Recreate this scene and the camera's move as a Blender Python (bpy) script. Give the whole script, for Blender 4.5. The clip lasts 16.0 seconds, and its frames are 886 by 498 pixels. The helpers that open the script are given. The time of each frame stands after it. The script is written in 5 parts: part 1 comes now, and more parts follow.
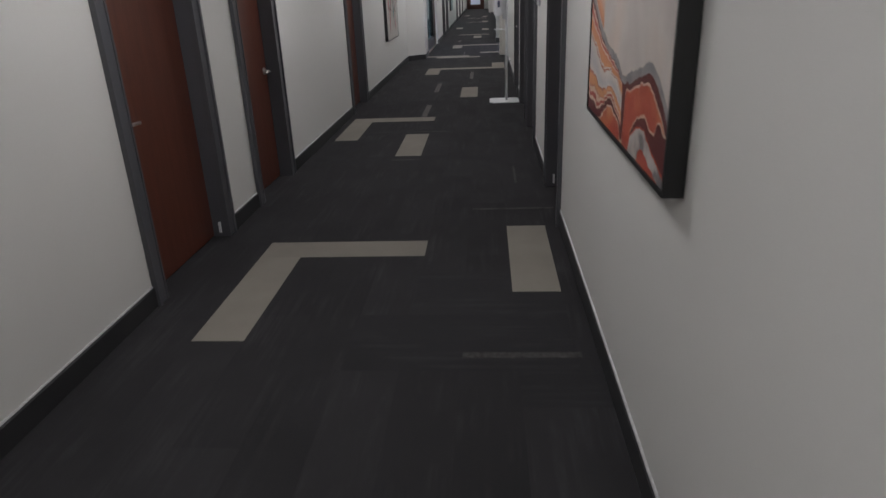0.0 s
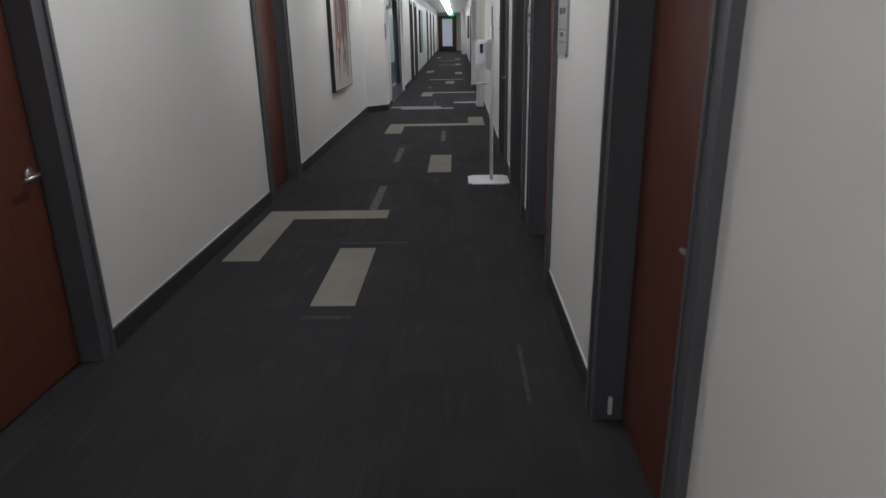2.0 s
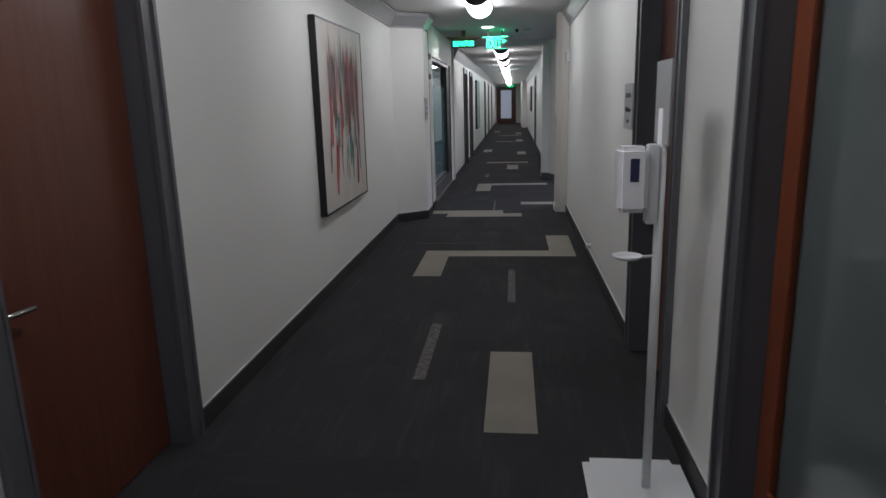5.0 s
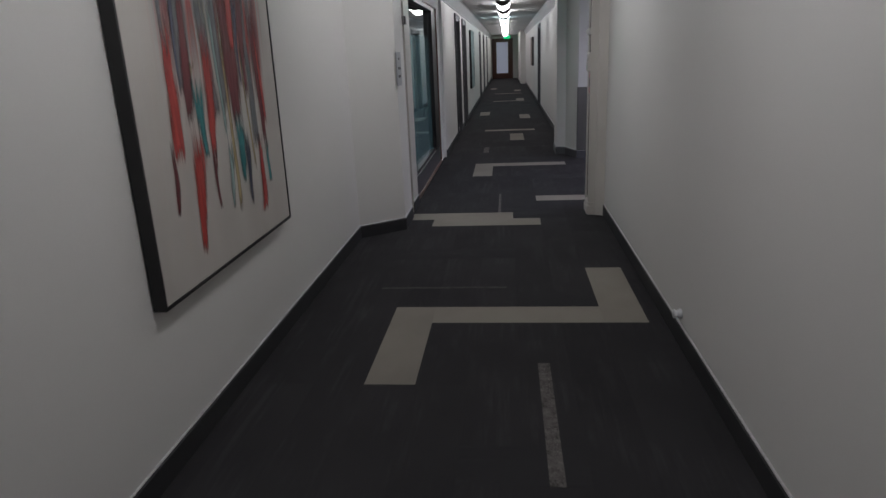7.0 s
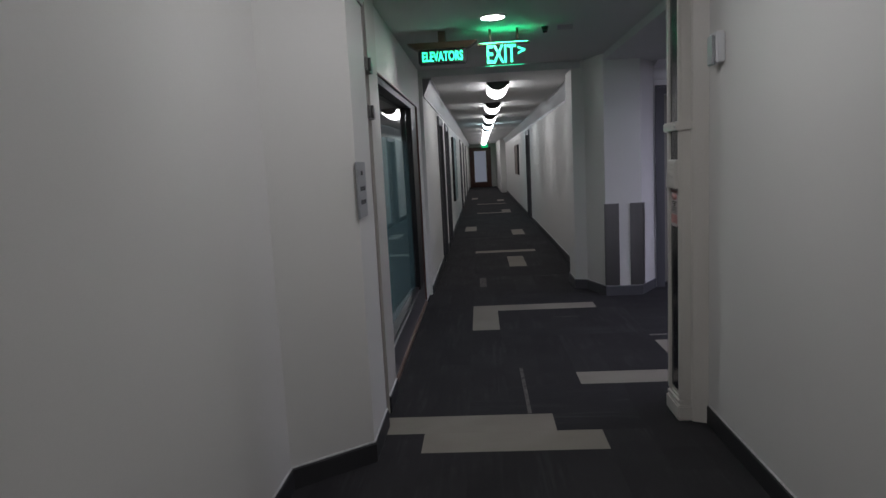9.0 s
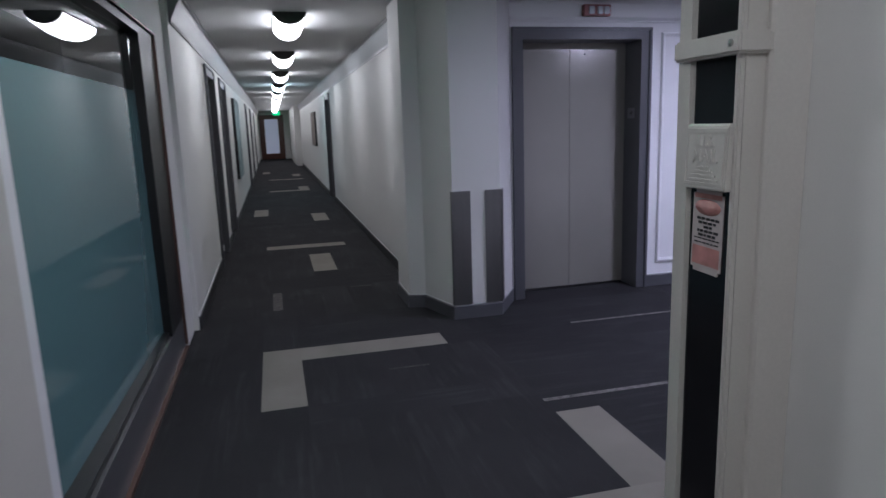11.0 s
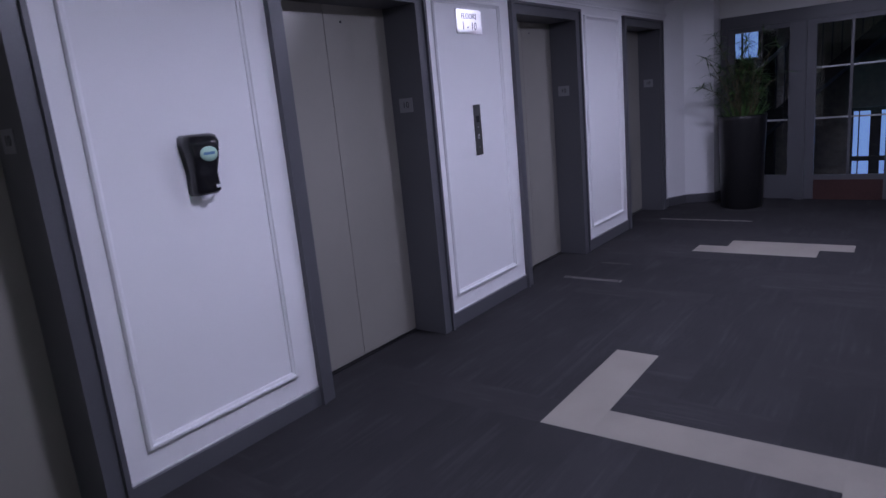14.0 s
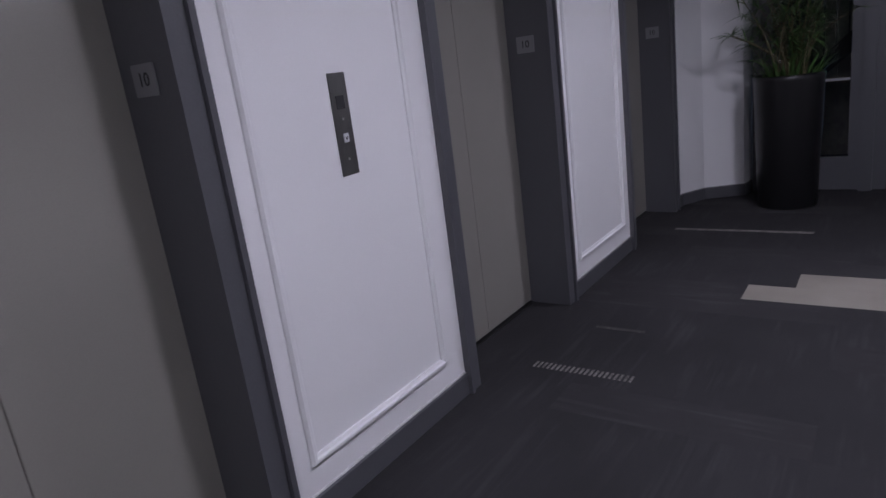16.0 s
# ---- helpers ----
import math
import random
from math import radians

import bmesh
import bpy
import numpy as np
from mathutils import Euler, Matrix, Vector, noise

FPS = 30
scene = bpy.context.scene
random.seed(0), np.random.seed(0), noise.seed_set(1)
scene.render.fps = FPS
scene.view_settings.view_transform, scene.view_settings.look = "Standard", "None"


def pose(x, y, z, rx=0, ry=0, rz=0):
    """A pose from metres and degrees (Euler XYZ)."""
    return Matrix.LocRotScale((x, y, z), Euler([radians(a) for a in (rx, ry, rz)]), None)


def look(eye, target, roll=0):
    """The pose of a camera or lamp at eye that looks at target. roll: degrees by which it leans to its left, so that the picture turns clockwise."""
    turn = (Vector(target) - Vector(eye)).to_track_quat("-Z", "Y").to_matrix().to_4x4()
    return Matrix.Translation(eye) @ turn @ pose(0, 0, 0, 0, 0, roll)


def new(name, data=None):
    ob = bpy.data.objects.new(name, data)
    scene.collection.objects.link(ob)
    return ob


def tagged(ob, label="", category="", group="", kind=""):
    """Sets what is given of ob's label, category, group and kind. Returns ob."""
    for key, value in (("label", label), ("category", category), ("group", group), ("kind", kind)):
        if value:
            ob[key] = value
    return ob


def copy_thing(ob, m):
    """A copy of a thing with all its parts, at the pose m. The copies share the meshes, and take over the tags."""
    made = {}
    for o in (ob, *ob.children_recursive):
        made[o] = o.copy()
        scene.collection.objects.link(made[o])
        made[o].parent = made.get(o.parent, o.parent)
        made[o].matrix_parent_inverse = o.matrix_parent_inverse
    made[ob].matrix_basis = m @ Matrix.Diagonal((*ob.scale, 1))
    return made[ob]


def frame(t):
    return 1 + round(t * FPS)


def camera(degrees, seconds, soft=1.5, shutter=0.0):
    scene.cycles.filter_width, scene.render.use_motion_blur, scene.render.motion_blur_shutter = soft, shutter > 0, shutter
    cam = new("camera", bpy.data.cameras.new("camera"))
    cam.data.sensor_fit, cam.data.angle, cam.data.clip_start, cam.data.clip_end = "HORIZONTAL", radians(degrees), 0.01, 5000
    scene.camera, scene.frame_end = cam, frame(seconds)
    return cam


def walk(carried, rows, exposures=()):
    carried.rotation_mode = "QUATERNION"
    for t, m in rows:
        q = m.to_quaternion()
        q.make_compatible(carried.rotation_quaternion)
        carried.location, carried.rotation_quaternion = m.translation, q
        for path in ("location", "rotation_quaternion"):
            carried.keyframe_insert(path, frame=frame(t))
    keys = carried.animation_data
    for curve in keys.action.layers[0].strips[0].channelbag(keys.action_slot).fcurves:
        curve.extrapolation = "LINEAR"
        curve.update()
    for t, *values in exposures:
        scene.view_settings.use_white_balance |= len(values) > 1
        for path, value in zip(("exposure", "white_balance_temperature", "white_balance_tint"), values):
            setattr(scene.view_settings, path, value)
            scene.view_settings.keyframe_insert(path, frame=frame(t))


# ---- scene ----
cam = camera(68.5, 16.0, shutter=0.2)
PATH = [
    (0, (0.056, 0.411, 1.47), (-0.082, 2.263, 0.727), -2.3),
    (0.5, (0.0, 1.118, 1.459), (-0.147, 2.988, 0.765), -1.7),
    (1, (0.05, 1.806, 1.433), (-0.028, 3.657, 0.679), -1.5),
    (1.5, (-0.003, 2.503, 1.44), (-0.109, 4.366, 0.72), -1.5),
    (2, (0.006, 3.191, 1.432), (-0.043, 5.085, 0.792), -1.1),
    (2.5, (0.013, 3.861, 1.468), (-0.102, 5.777, 0.906), -1.3),
    (3, (0.007, 4.55, 1.48), (-0.065, 6.473, 0.933), -1.4),
    (3.5, (-0.007, 5.213, 1.501), (-0.144, 7.15, 1.025), -1.4),
    (4, (-0.097, 5.885, 1.514), (-0.333, 7.821, 1.073), -1.2),
    (4.2, (-0.101, 6.153, 1.504), (-0.329, 8.09, 1.063), -1.3),
    (6.3, (-0.333, 8.987, 1.503), (-0.537, 10.922, 1.039), -1.8),
    (6.5, (-0.327, 9.273, 1.48), (-0.526, 11.197, 0.969), -2.1),
    (7, (-0.36, 9.939, 1.512), (-0.563, 11.845, 0.941), -2.5),
    (7.5, (-0.507, 10.605, 1.553), (-0.731, 12.548, 1.138), -2.8),
    (8, (-0.563, 11.256, 1.575), (-0.756, 13.221, 1.255), -2.5),
    (8.2, (-0.603, 11.507, 1.546), (-0.796, 13.474, 1.246), -2.5),
    (10.3, (-0.721, 13.935, 1.505), (-0.551, 15.911, 1.248), -2.6),
    (10.5, (-0.7, 14.182, 1.496), (-0.472, 16.147, 1.206), -2.1),
    (11, (-0.647, 14.767, 1.496), (-0.165, 16.672, 1.122), -1.9),
    (11.5, (-0.461, 15.311, 1.482), (0.251, 17.119, 1.01), -2.7),
    (12, (-0.266, 15.856, 1.485), (0.623, 17.577, 0.986), -3.0),
    (12.5, (0.051, 16.286, 1.48), (1.263, 17.806, 1.012), -2.7),
    (13, (0.424, 16.673, 1.512), (1.807, 18.048, 1.069), -3.0),
    (13.5, (0.854, 17.048, 1.501), (2.335, 18.296, 1.003), -4.2),
    (14, (1.402, 17.303, 1.534), (2.962, 18.476, 1.1), -5.4),
    (14.5, (1.957, 17.623, 1.522), (3.483, 18.855, 1.132), -6.2),
    (15, (2.529, 17.787, 1.5), (4.118, 18.944, 1.126), -6.8),
    (15.5, (3.107, 18.011, 1.468), (4.722, 19.092, 0.998), -6.7),
    (16, (3.662, 18.272, 1.469), (5.222, 19.406, 0.942), -7.5),
]

EXPOSURES = [(0.0, 0.66, 6550, 9), (1.0, 0.60, 6600, 14), (1.5, 0.48, 6500, 11), (2.0, 0.72, 6450, 8), (2.5, 0.74, 6400, 8), (3.0, 0.52, 6400, 7), (3.5, 0.28, 6400, 7), (4.0, 0.58, 6300, 7),
             (6.3, 0.05, 6500, 10), (7.0, 0.05, 6500, 10), (7.5, -0.10, 6500, 10), (8.2, -0.22, 6500, 10), (10.3, -0.33, 6300, 8), (11.0, 0.20, 6050, 10), (11.5, 0.20, 5800, 11),
             (12.0, 0.17, 5680, 15), (12.5, 0.06, 5600, 20), (13.0, 0.08, 5650, 20), (13.5, -0.13, 5850, 18), (14.0, -0.3, 6050, 14), (14.5, -0.5, 6400, 10), (15.0, -0.33, 6550, 7),
             (15.5, -0.2, 6750, 7), (16.0, -0.32, 6900, 6)]
walk(cam, [(t, look(eye, target, roll)) for t, eye, target, roll in PATH], EXPOSURES)

# ---- plan ----
XL, XR = -1.66, 0.53            # corridor walls
FL, FR = -1.30, 0.55            # walls of the corridor beyond the lifts
CEIL, FCEIL, LCEIL = 2.57, 2.49, 2.50
YL = 19.88                      # wall with the lift doors
END = 51.0

world = bpy.data.worlds.new("world")
scene.world = world
world.use_nodes = True
world.node_tree.nodes["Background"].inputs[0].default_value = (0.3, 0.45, 0.9, 1)
world.node_tree.nodes["Background"].inputs[1].default_value = 0.03


# ---- materials ----
def mat(name, color, rough=0.6, metal=0.0, grain=200.0, vary=0.06, bump=0.1, stain=1.5, stretch=(1, 1, 1), per_object=0.0,
        coat=0.0, spec=0.5):
    m = bpy.data.materials.new(name)
    m.use_nodes = True
    nt = m.node_tree
    b = nt.nodes["Principled BSDF"]
    b.inputs["Roughness"].default_value = rough
    b.inputs["Metallic"].default_value = metal
    b.inputs["Coat Weight"].default_value = coat
    b.inputs["Specular IOR Level"].default_value = spec
    tc = nt.nodes.new("ShaderNodeTexCoord")
    mp = nt.nodes.new("ShaderNodeMapping")
    mp.inputs["Scale"].default_value = stretch
    nt.links.new(tc.outputs["Object"], mp.inputs[0])
    n1 = nt.nodes.new("ShaderNodeTexNoise")
    n1.inputs["Scale"].default_value = grain
    n1.inputs["Detail"].default_value = 3
    n2 = nt.nodes.new("ShaderNodeTexNoise")
    n2.inputs["Scale"].default_value = stain
    n2.inputs["Detail"].default_value = 5
    nt.links.new(mp.outputs[0], n1.inputs[0])
    nt.links.new(mp.outputs[0], n2.inputs[0])
    add = nt.nodes.new("ShaderNodeMath")
    add.operation = "ADD"
    nt.links.new(n1.outputs[0], add.inputs[0])
    nt.links.new(n2.outputs[0], add.inputs[1])
    rng = nt.nodes.new("ShaderNodeMapRange")
    rng.inputs[1].default_value, rng.inputs[2].default_value = 0.6, 1.4
    rng.inputs[3].default_value, rng.inputs[4].default_value = 1 - vary, 1 + vary
    nt.links.new(add.outputs[0], rng.inputs[0])
    val = rng.outputs[0]
    if per_object:
        oi = nt.nodes.new("ShaderNodeObjectInfo")
        r2 = nt.nodes.new("ShaderNodeMapRange")
        r2.inputs[3].default_value, r2.inputs[4].default_value = 1 - per_object, 1 + per_object
        nt.links.new(oi.outputs["Random"], r2.inputs[0])
        mul = nt.nodes.new("ShaderNodeMath")
        mul.operation = "MULTIPLY"
        nt.links.new(val, mul.inputs[0])
        nt.links.new(r2.outputs[0], mul.inputs[1])
        val = mul.outputs[0]
        off = nt.nodes.new("ShaderNodeMath")
        off.operation = "MULTIPLY"
        off.inputs[1].default_value = 57.0
        nt.links.new(oi.outputs["Random"], off.inputs[0])
        nt.links.new(off.outputs[0], mp.inputs["Location"])
    mix = nt.nodes.new("ShaderNodeVectorMath")
    mix.operation = "SCALE"
    mix.inputs[0].default_value = color
    nt.links.new(val, mix.inputs["Scale"])
    nt.links.new(mix.outputs[0], b.inputs["Base Color"])
    if bump:
        bp = nt.nodes.new("ShaderNodeBump")
        bp.inputs["Strength"].default_value = bump
        bp.inputs["Distance"].default_value = 0.004
        nt.links.new(n1.outputs[0], bp.inputs["Height"])
        nt.links.new(bp.outputs[0], b.inputs["Normal"])
    return m


def glow(name, color, strength):
    m = bpy.data.materials.new(name)
    m.use_nodes = True
    b = m.node_tree.nodes["Principled BSDF"]
    b.inputs["Base Color"].default_value = (*color, 1)
    b.inputs["Roughness"].default_value = 0.4
    b.inputs["Emission Color"].default_value = (*color, 1)
    b.inputs["Emission Strength"].default_value = strength
    return m


def glass(name, color, rough=0.0):
    m = bpy.data.materials.new(name)
    m.use_nodes = True
    b = m.node_tree.nodes["Principled BSDF"]
    b.inputs["Base Color"].default_value = (*color, 1)
    b.inputs["Transmission Weight"].default_value = 1.0
    b.inputs["Roughness"].default_value = rough
    b.inputs["IOR"].default_value = 1.5
    return m


WALL = mat("wall_paint", (0.72, 0.71, 0.68), 0.55, grain=260, vary=0.03, bump=0.06, stain=0.9)
CEILM = mat("ceiling_paint", (0.62, 0.62, 0.61), 0.8, grain=180, vary=0.03, bump=0.15)
# pale grey stands for the light caught by the baseboard's top edge
BEADM = mat("baseboard_edge_highlight", (0.50, 0.50, 0.50), 0.35, grain=60, vary=0.3, bump=0.05)
TRIM = mat("grey_trim_paint", (0.092, 0.093, 0.102), 0.38, grain=120, vary=0.08, bump=0.1)
BASEM = mat("rubber_baseboard", (0.026, 0.026, 0.028), 0.6, grain=150, vary=0.1, bump=0.1)
CROWN = mat("crown_paint", (0.26, 0.26, 0.265), 0.32, grain=120, vary=0.05, bump=0.08)
WOOD = mat("cherry_veneer", (0.108, 0.034, 0.021), 0.33, grain=26, vary=0.28, bump=0.04, stain=5, stretch=(6, 6, 0.35))
WOOD2 = mat("cherry_solid", (0.20, 0.052, 0.022), 0.3, grain=26, vary=0.25, bump=0.04, stain=5, stretch=(6, 6, 0.35))
CARPET = mat("dark_carpet", (0.046, 0.044, 0.047), 0.95, grain=420, vary=0.35, bump=0.5, stain=2.0, per_object=0.06, spec=0.1)


def ribbed(name, color, along):
    """Dark loop carpet with patchy lighter ribs; along: stretch of the ribs in x and y."""
    m = mat(name, color, 0.95, grain=420, vary=0.22, bump=0.5, stain=2.0, per_object=0.07, spec=0.1)
    nt = m.node_tree
    b = nt.nodes["Principled BSDF"]
    base_link = b.inputs["Base Color"].links[0]
    base_out = base_link.from_socket
    tc = nt.nodes.new("ShaderNodeNewGeometry")
    cols = []
    for scale, stretch, lo, hi in ((1.0, along, 0.42, 0.66), (1.7, tuple(v ** 0.35 for v in along), 0.44, 0.64)):
        mp = nt.nodes.new("ShaderNodeMapping")
        mp.inputs["Scale"].default_value = stretch
        nt.links.new(tc.outputs["Position"], mp.inputs[0])
        n = nt.nodes.new("ShaderNodeTexNoise")
        n.inputs["Scale"].default_value, n.inputs["Detail"].default_value, n.inputs["Roughness"].default_value = scale, 3, 0.6
        nt.links.new(mp.outputs[0], n.inputs[0])
        r = nt.nodes.new("ShaderNodeMapRange")
        r.interpolation_type = "SMOOTHSTEP"
        r.inputs[1].default_value, r.inputs[2].default_value = lo, hi
        nt.links.new(n.outputs[0], r.inputs[0])
        cols.append(r.outputs[0])
    mul = nt.nodes.new("ShaderNodeMath")
    mul.operation = "MULTIPLY"
    nt.links.new(cols[0], mul.inputs[0])
    nt.links.new(cols[1], mul.inputs[1])
    gain = nt.nodes.new("ShaderNodeMath")
    gain.operation = "MULTIPLY_ADD"
    gain.inputs[1].default_value, gain.inputs[2].default_value = 0.30, 0.93
    nt.links.new(mul.outputs[0], gain.inputs[0])
    sc = nt.nodes.new("ShaderNodeVectorMath")
    sc.operation = "SCALE"
    nt.links.new(base_out, sc.inputs[0])
    nt.links.new(gain.outputs[0], sc.inputs["Scale"])
    nt.links.new(sc.outputs[0], b.inputs["Base Color"])
    return m


CARPETX = ribbed("dark_carpet_ribs_across", (0.038, 0.0372, 0.0395), (1.5, 30, 1))
CARPETY = ribbed("dark_carpet_ribs_along", (0.040, 0.0388, 0.041), (30, 1.5, 1))
LIGHTC = mat("beige_carpet", (0.262, 0.24, 0.208), 0.95, grain=420, vary=0.16, bump=0.5, stain=3.0, per_object=0.05, spec=0.1)
STREAKDIM = mat("faint_streak_carpet", (0.068, 0.064, 0.064), 0.95, grain=60, vary=0.5, bump=0.5, stain=14.0, spec=0.1)
STREAKMID = mat("worn_streak_carpet", (0.118, 0.109, 0.105), 0.95, grain=120, vary=0.8, bump=0.5, stain=26.0, spec=0.1)
STREAK = mat("streak_carpet", (0.17, 0.157, 0.15), 0.95, grain=190, vary=0.75, bump=0.5, stain=22.0, spec=0.1)
CHROME = mat("brushed_steel", (0.62, 0.61, 0.60), 0.28, 1.0, grain=300, vary=0.08, bump=0.02)
STEEL = mat("guard_steel", (0.26, 0.255, 0.25), 0.36, 1.0, grain=90, vary=0.18, bump=0.05, stretch=(8, 8, 0.3))
BLACK = mat("black_lacquer", (0.012, 0.012, 0.013), 0.35, vary=0.2, bump=0.02)
BLACKP = mat("black_plastic", (0.012, 0.012, 0.014), 0.16, vary=0.1, bump=0.0)
WHITEP = mat("white_plastic", (0.72, 0.73, 0.74), 0.35, vary=0.03, bump=0.0)
GLOSSW = mat("gloss_white_plastic", (0.88, 0.88, 0.90), 0.2, vary=0.02, bump=0.0)
LIFT = mat("lift_door_enamel", (0.338, 0.322, 0.290), 0.20, 0.20, grain=240, vary=0.05, bump=0.04, stain=2.0)
PANELW = mat("lobby_white_paint", (0.82, 0.815, 0.82), 0.42, grain=240, vary=0.03, bump=0.06)
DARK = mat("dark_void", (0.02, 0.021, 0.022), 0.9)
SILVER = mat("silver_sign", (0.38, 0.39, 0.40), 0.38, 0.3, grain=300, vary=0.05, bump=0.02)
PLATEM = mat("floor_plate", (0.24, 0.24, 0.25), 0.4, 0.2, grain=300, vary=0.06, bump=0.02)
INK = mat("sign_ink", (0.025, 0.025, 0.027), 0.5, bump=0.0)
CAPM = mat("lamp_cap", (0.06, 0.06, 0.055), 0.45, 0.5, vary=0.1, bump=0.02)
CREAM = mat("cream_chute_paint", (0.60, 0.575, 0.53), 0.4, grain=120, vary=0.05, bump=0.08)
TEAL = mat("frosted_teal_glass", (0.115, 0.22, 0.23), 0.03, grain=30, vary=0.03, bump=0.0, stain=0.7, spec=1.0)
SILLM = mat("sill_metal", (0.13, 0.13, 0.135), 0.3, 0.3, grain=90, vary=0.12, bump=0.03)
GREYT = mat("grey_glass_film", (0.11, 0.13, 0.13), 0.12, bump=0.0, vary=0.03)
COPPER = mat("copper_strip", (0.17, 0.10, 0.08), 0.4, 0.6, vary=0.15, bump=0.02)
LEAF = mat("leaf_green", (0.06, 0.125, 0.035), 0.4, grain=60, vary=0.35, bump=0.05, stain=9)
STEM = mat("stem_brown", (0.10, 0.085, 0.04), 0.6, vary=0.3)
SOIL = mat("potting_soil", (0.035, 0.026, 0.02), 0.95, grain=90, vary=0.5, bump=1.0)
BRONZE = mat("sign_canopy_bronze", (0.10, 0.07, 0.045), 0.45, 0.4, vary=0.2)
BRICK = mat("red_brown_masonry", (0.05, 0.02, 0.017), 0.8, grain=60, vary=0.3, bump=0.3)
CLEAR = glass("clear_glass", (0.93, 0.96, 0.96))
LAMP = glow("lamp_diffuser", (0.965, 0.955, 1.0), 10.3)
BLUELAMP = glow("cool_lamp_diffuser", (0.70, 0.90, 1.0), 10.8)
COOL = glow("lobby_downlight_lens", (0.75, 0.74, 1.0), 265.0)
DISC = glow("downlight_lens", (0.96, 0.97, 1.0), 150.0)
GREEN = glow("green_letters", (0.04, 0.95, 0.45), 3.2)
GREENFAR = glow("far_green_panel", (0.02, 0.95, 0.35), 0.55)
GREENTOP = glow("green_strip", (0.02, 0.95, 0.35), 30.0)
GREENDIM = glow("green_edge_glow", (0.02, 0.85, 0.40), 1.5)
BLUE = glow("daylight_window", (0.28, 0.46, 0.95), 0.7)
PALE = glow("frosted_end_pane", (0.62, 0.66, 0.82), 0.17)


# ---- helpers ----
def part(name, bm, material, parent=None, label=""):
    me = bpy.data.meshes.new(name)
    bm.normal_update()
    bm.to_mesh(me)
    bm.free()
    me.materials.append(material)
    ob = new(name, me)
    if parent is not None:
        ob.parent = parent
    if label:
        ob["label"] = label
    return ob


def thing(name, label, category, group="", kind="", at=(0, 0, 0), rz=0):
    ob = new(name)
    ob.empty_display_size = 0.1
    ob.matrix_basis = pose(*at, 0, 0, rz)
    return tagged(ob, label, category, group, kind)


def box(bm, x0, x1, y0, y1, z0, z1):
    x0, x1 = min(x0, x1), max(x0, x1)
    y0, y1 = min(y0, y1), max(y0, y1)
    v = [bm.verts.new(p) for p in ((x0, y0, z0), (x1, y0, z0), (x1, y1, z0), (x0, y1, z0),
                                   (x0, y0, z1), (x1, y0, z1), (x1, y1, z1), (x0, y1, z1))]
    for f in ((3, 2, 1, 0), (4, 5, 6, 7), (0, 1, 5, 4), (1, 2, 6, 5), (2, 3, 7, 6), (3, 0, 4, 7)):
        bm.faces.new([v[i] for i in f])
    return bm


def B(*c, bevel=0.0):
    bm = box(bmesh.new(), *c)
    if bevel:
        bmesh.ops.bevel(bm, geom=bm.edges[:], offset=bevel, segments=2, affect="EDGES")
    return bm


def boxes(*list_of):
    bm = bmesh.new()
    for c in list_of:
        box(bm, *c)
    return bm


def prism(points, z0, z1):
    """Upright prism over a counter-clockwise outline."""
    bm = bmesh.new()
    lo = [bm.verts.new((x, y, z0)) for x, y in points]
    hi = [bm.verts.new((x, y, z1)) for x, y in points]
    n = len(points)
    bm.faces.new(lo[::-1])
    bm.faces.new(hi)
    for i in range(n):
        bm.faces.new((lo[i], lo[(i + 1) % n], hi[(i + 1) % n], hi[i]))
    return bm


def sweep(profile, path, closed=False):
    """Sweep a profile (out, up) along a flat path ((x, y), ...), with mitred corners; out lies to the path's left."""
    bm = bmesh.new()
    rings = []
    n = len(path)
    for i in range(n):
        p = Vector(path[i])
        a = (p - Vector(path[i - 1])).normalized() if (i > 0 or closed) else None
        b = (Vector(path[(i + 1) % n]) - p).normalized() if (i < n - 1 or closed) else None
        a, b = a or b, b or a
        na, nb = Vector((-a.y, a.x)), Vector((-b.y, b.x))
        m = (na + nb).normalized()
        m /= max(0.3, m.dot(na))
        rings.append([bm.verts.new((p.x + m.x * o, p.y + m.y * o, u)) for o, u in profile])
    k = len(profile)
    for i in range(n if closed else n - 1):
        r, q = rings[i], rings[(i + 1) % n]
        for j in range(k):
            bm.faces.new((r[j], r[(j + 1) % k], q[(j + 1) % k], q[j]))
    if not closed:
        bm.faces.new(rings[0])
        bm.faces.new(rings[-1][::-1])
    bmesh.ops.recalc_face_normals(bm, faces=bm.faces[:])
    return bm


def tube(points, radius, sides=10, end_radius=None):
    bm = bmesh.new()
    rings = []
    n = len(points)
    for i, p in enumerate(points):
        p = Vector(p)
        d = (Vector(points[min(i + 1, n - 1)]) - Vector(points[max(i - 1, 0)])).normalized()
        s = d.cross(Vector((0.13, 0.21, 0.97)) if abs(d.z) < 0.9 else Vector((1, 0, 0))).normalized()
        u = d.cross(s)
        r = radius if end_radius is None else radius + (end_radius - radius) * i / (n - 1)
        rings.append([bm.verts.new(p + (s * math.cos(a) + u * math.sin(a)) * r) for a in (j * math.tau / sides for j in range(sides))])
    for r, q in zip(rings, rings[1:]):
        for j in range(sides):
            bm.faces.new((r[j], r[(j + 1) % sides], q[(j + 1) % sides], q[j])).smooth = True
    bm.faces.new(rings[0])
    bm.faces.new(rings[-1][::-1])
    bmesh.ops.recalc_face_normals(bm, faces=bm.faces[:])
    return bm


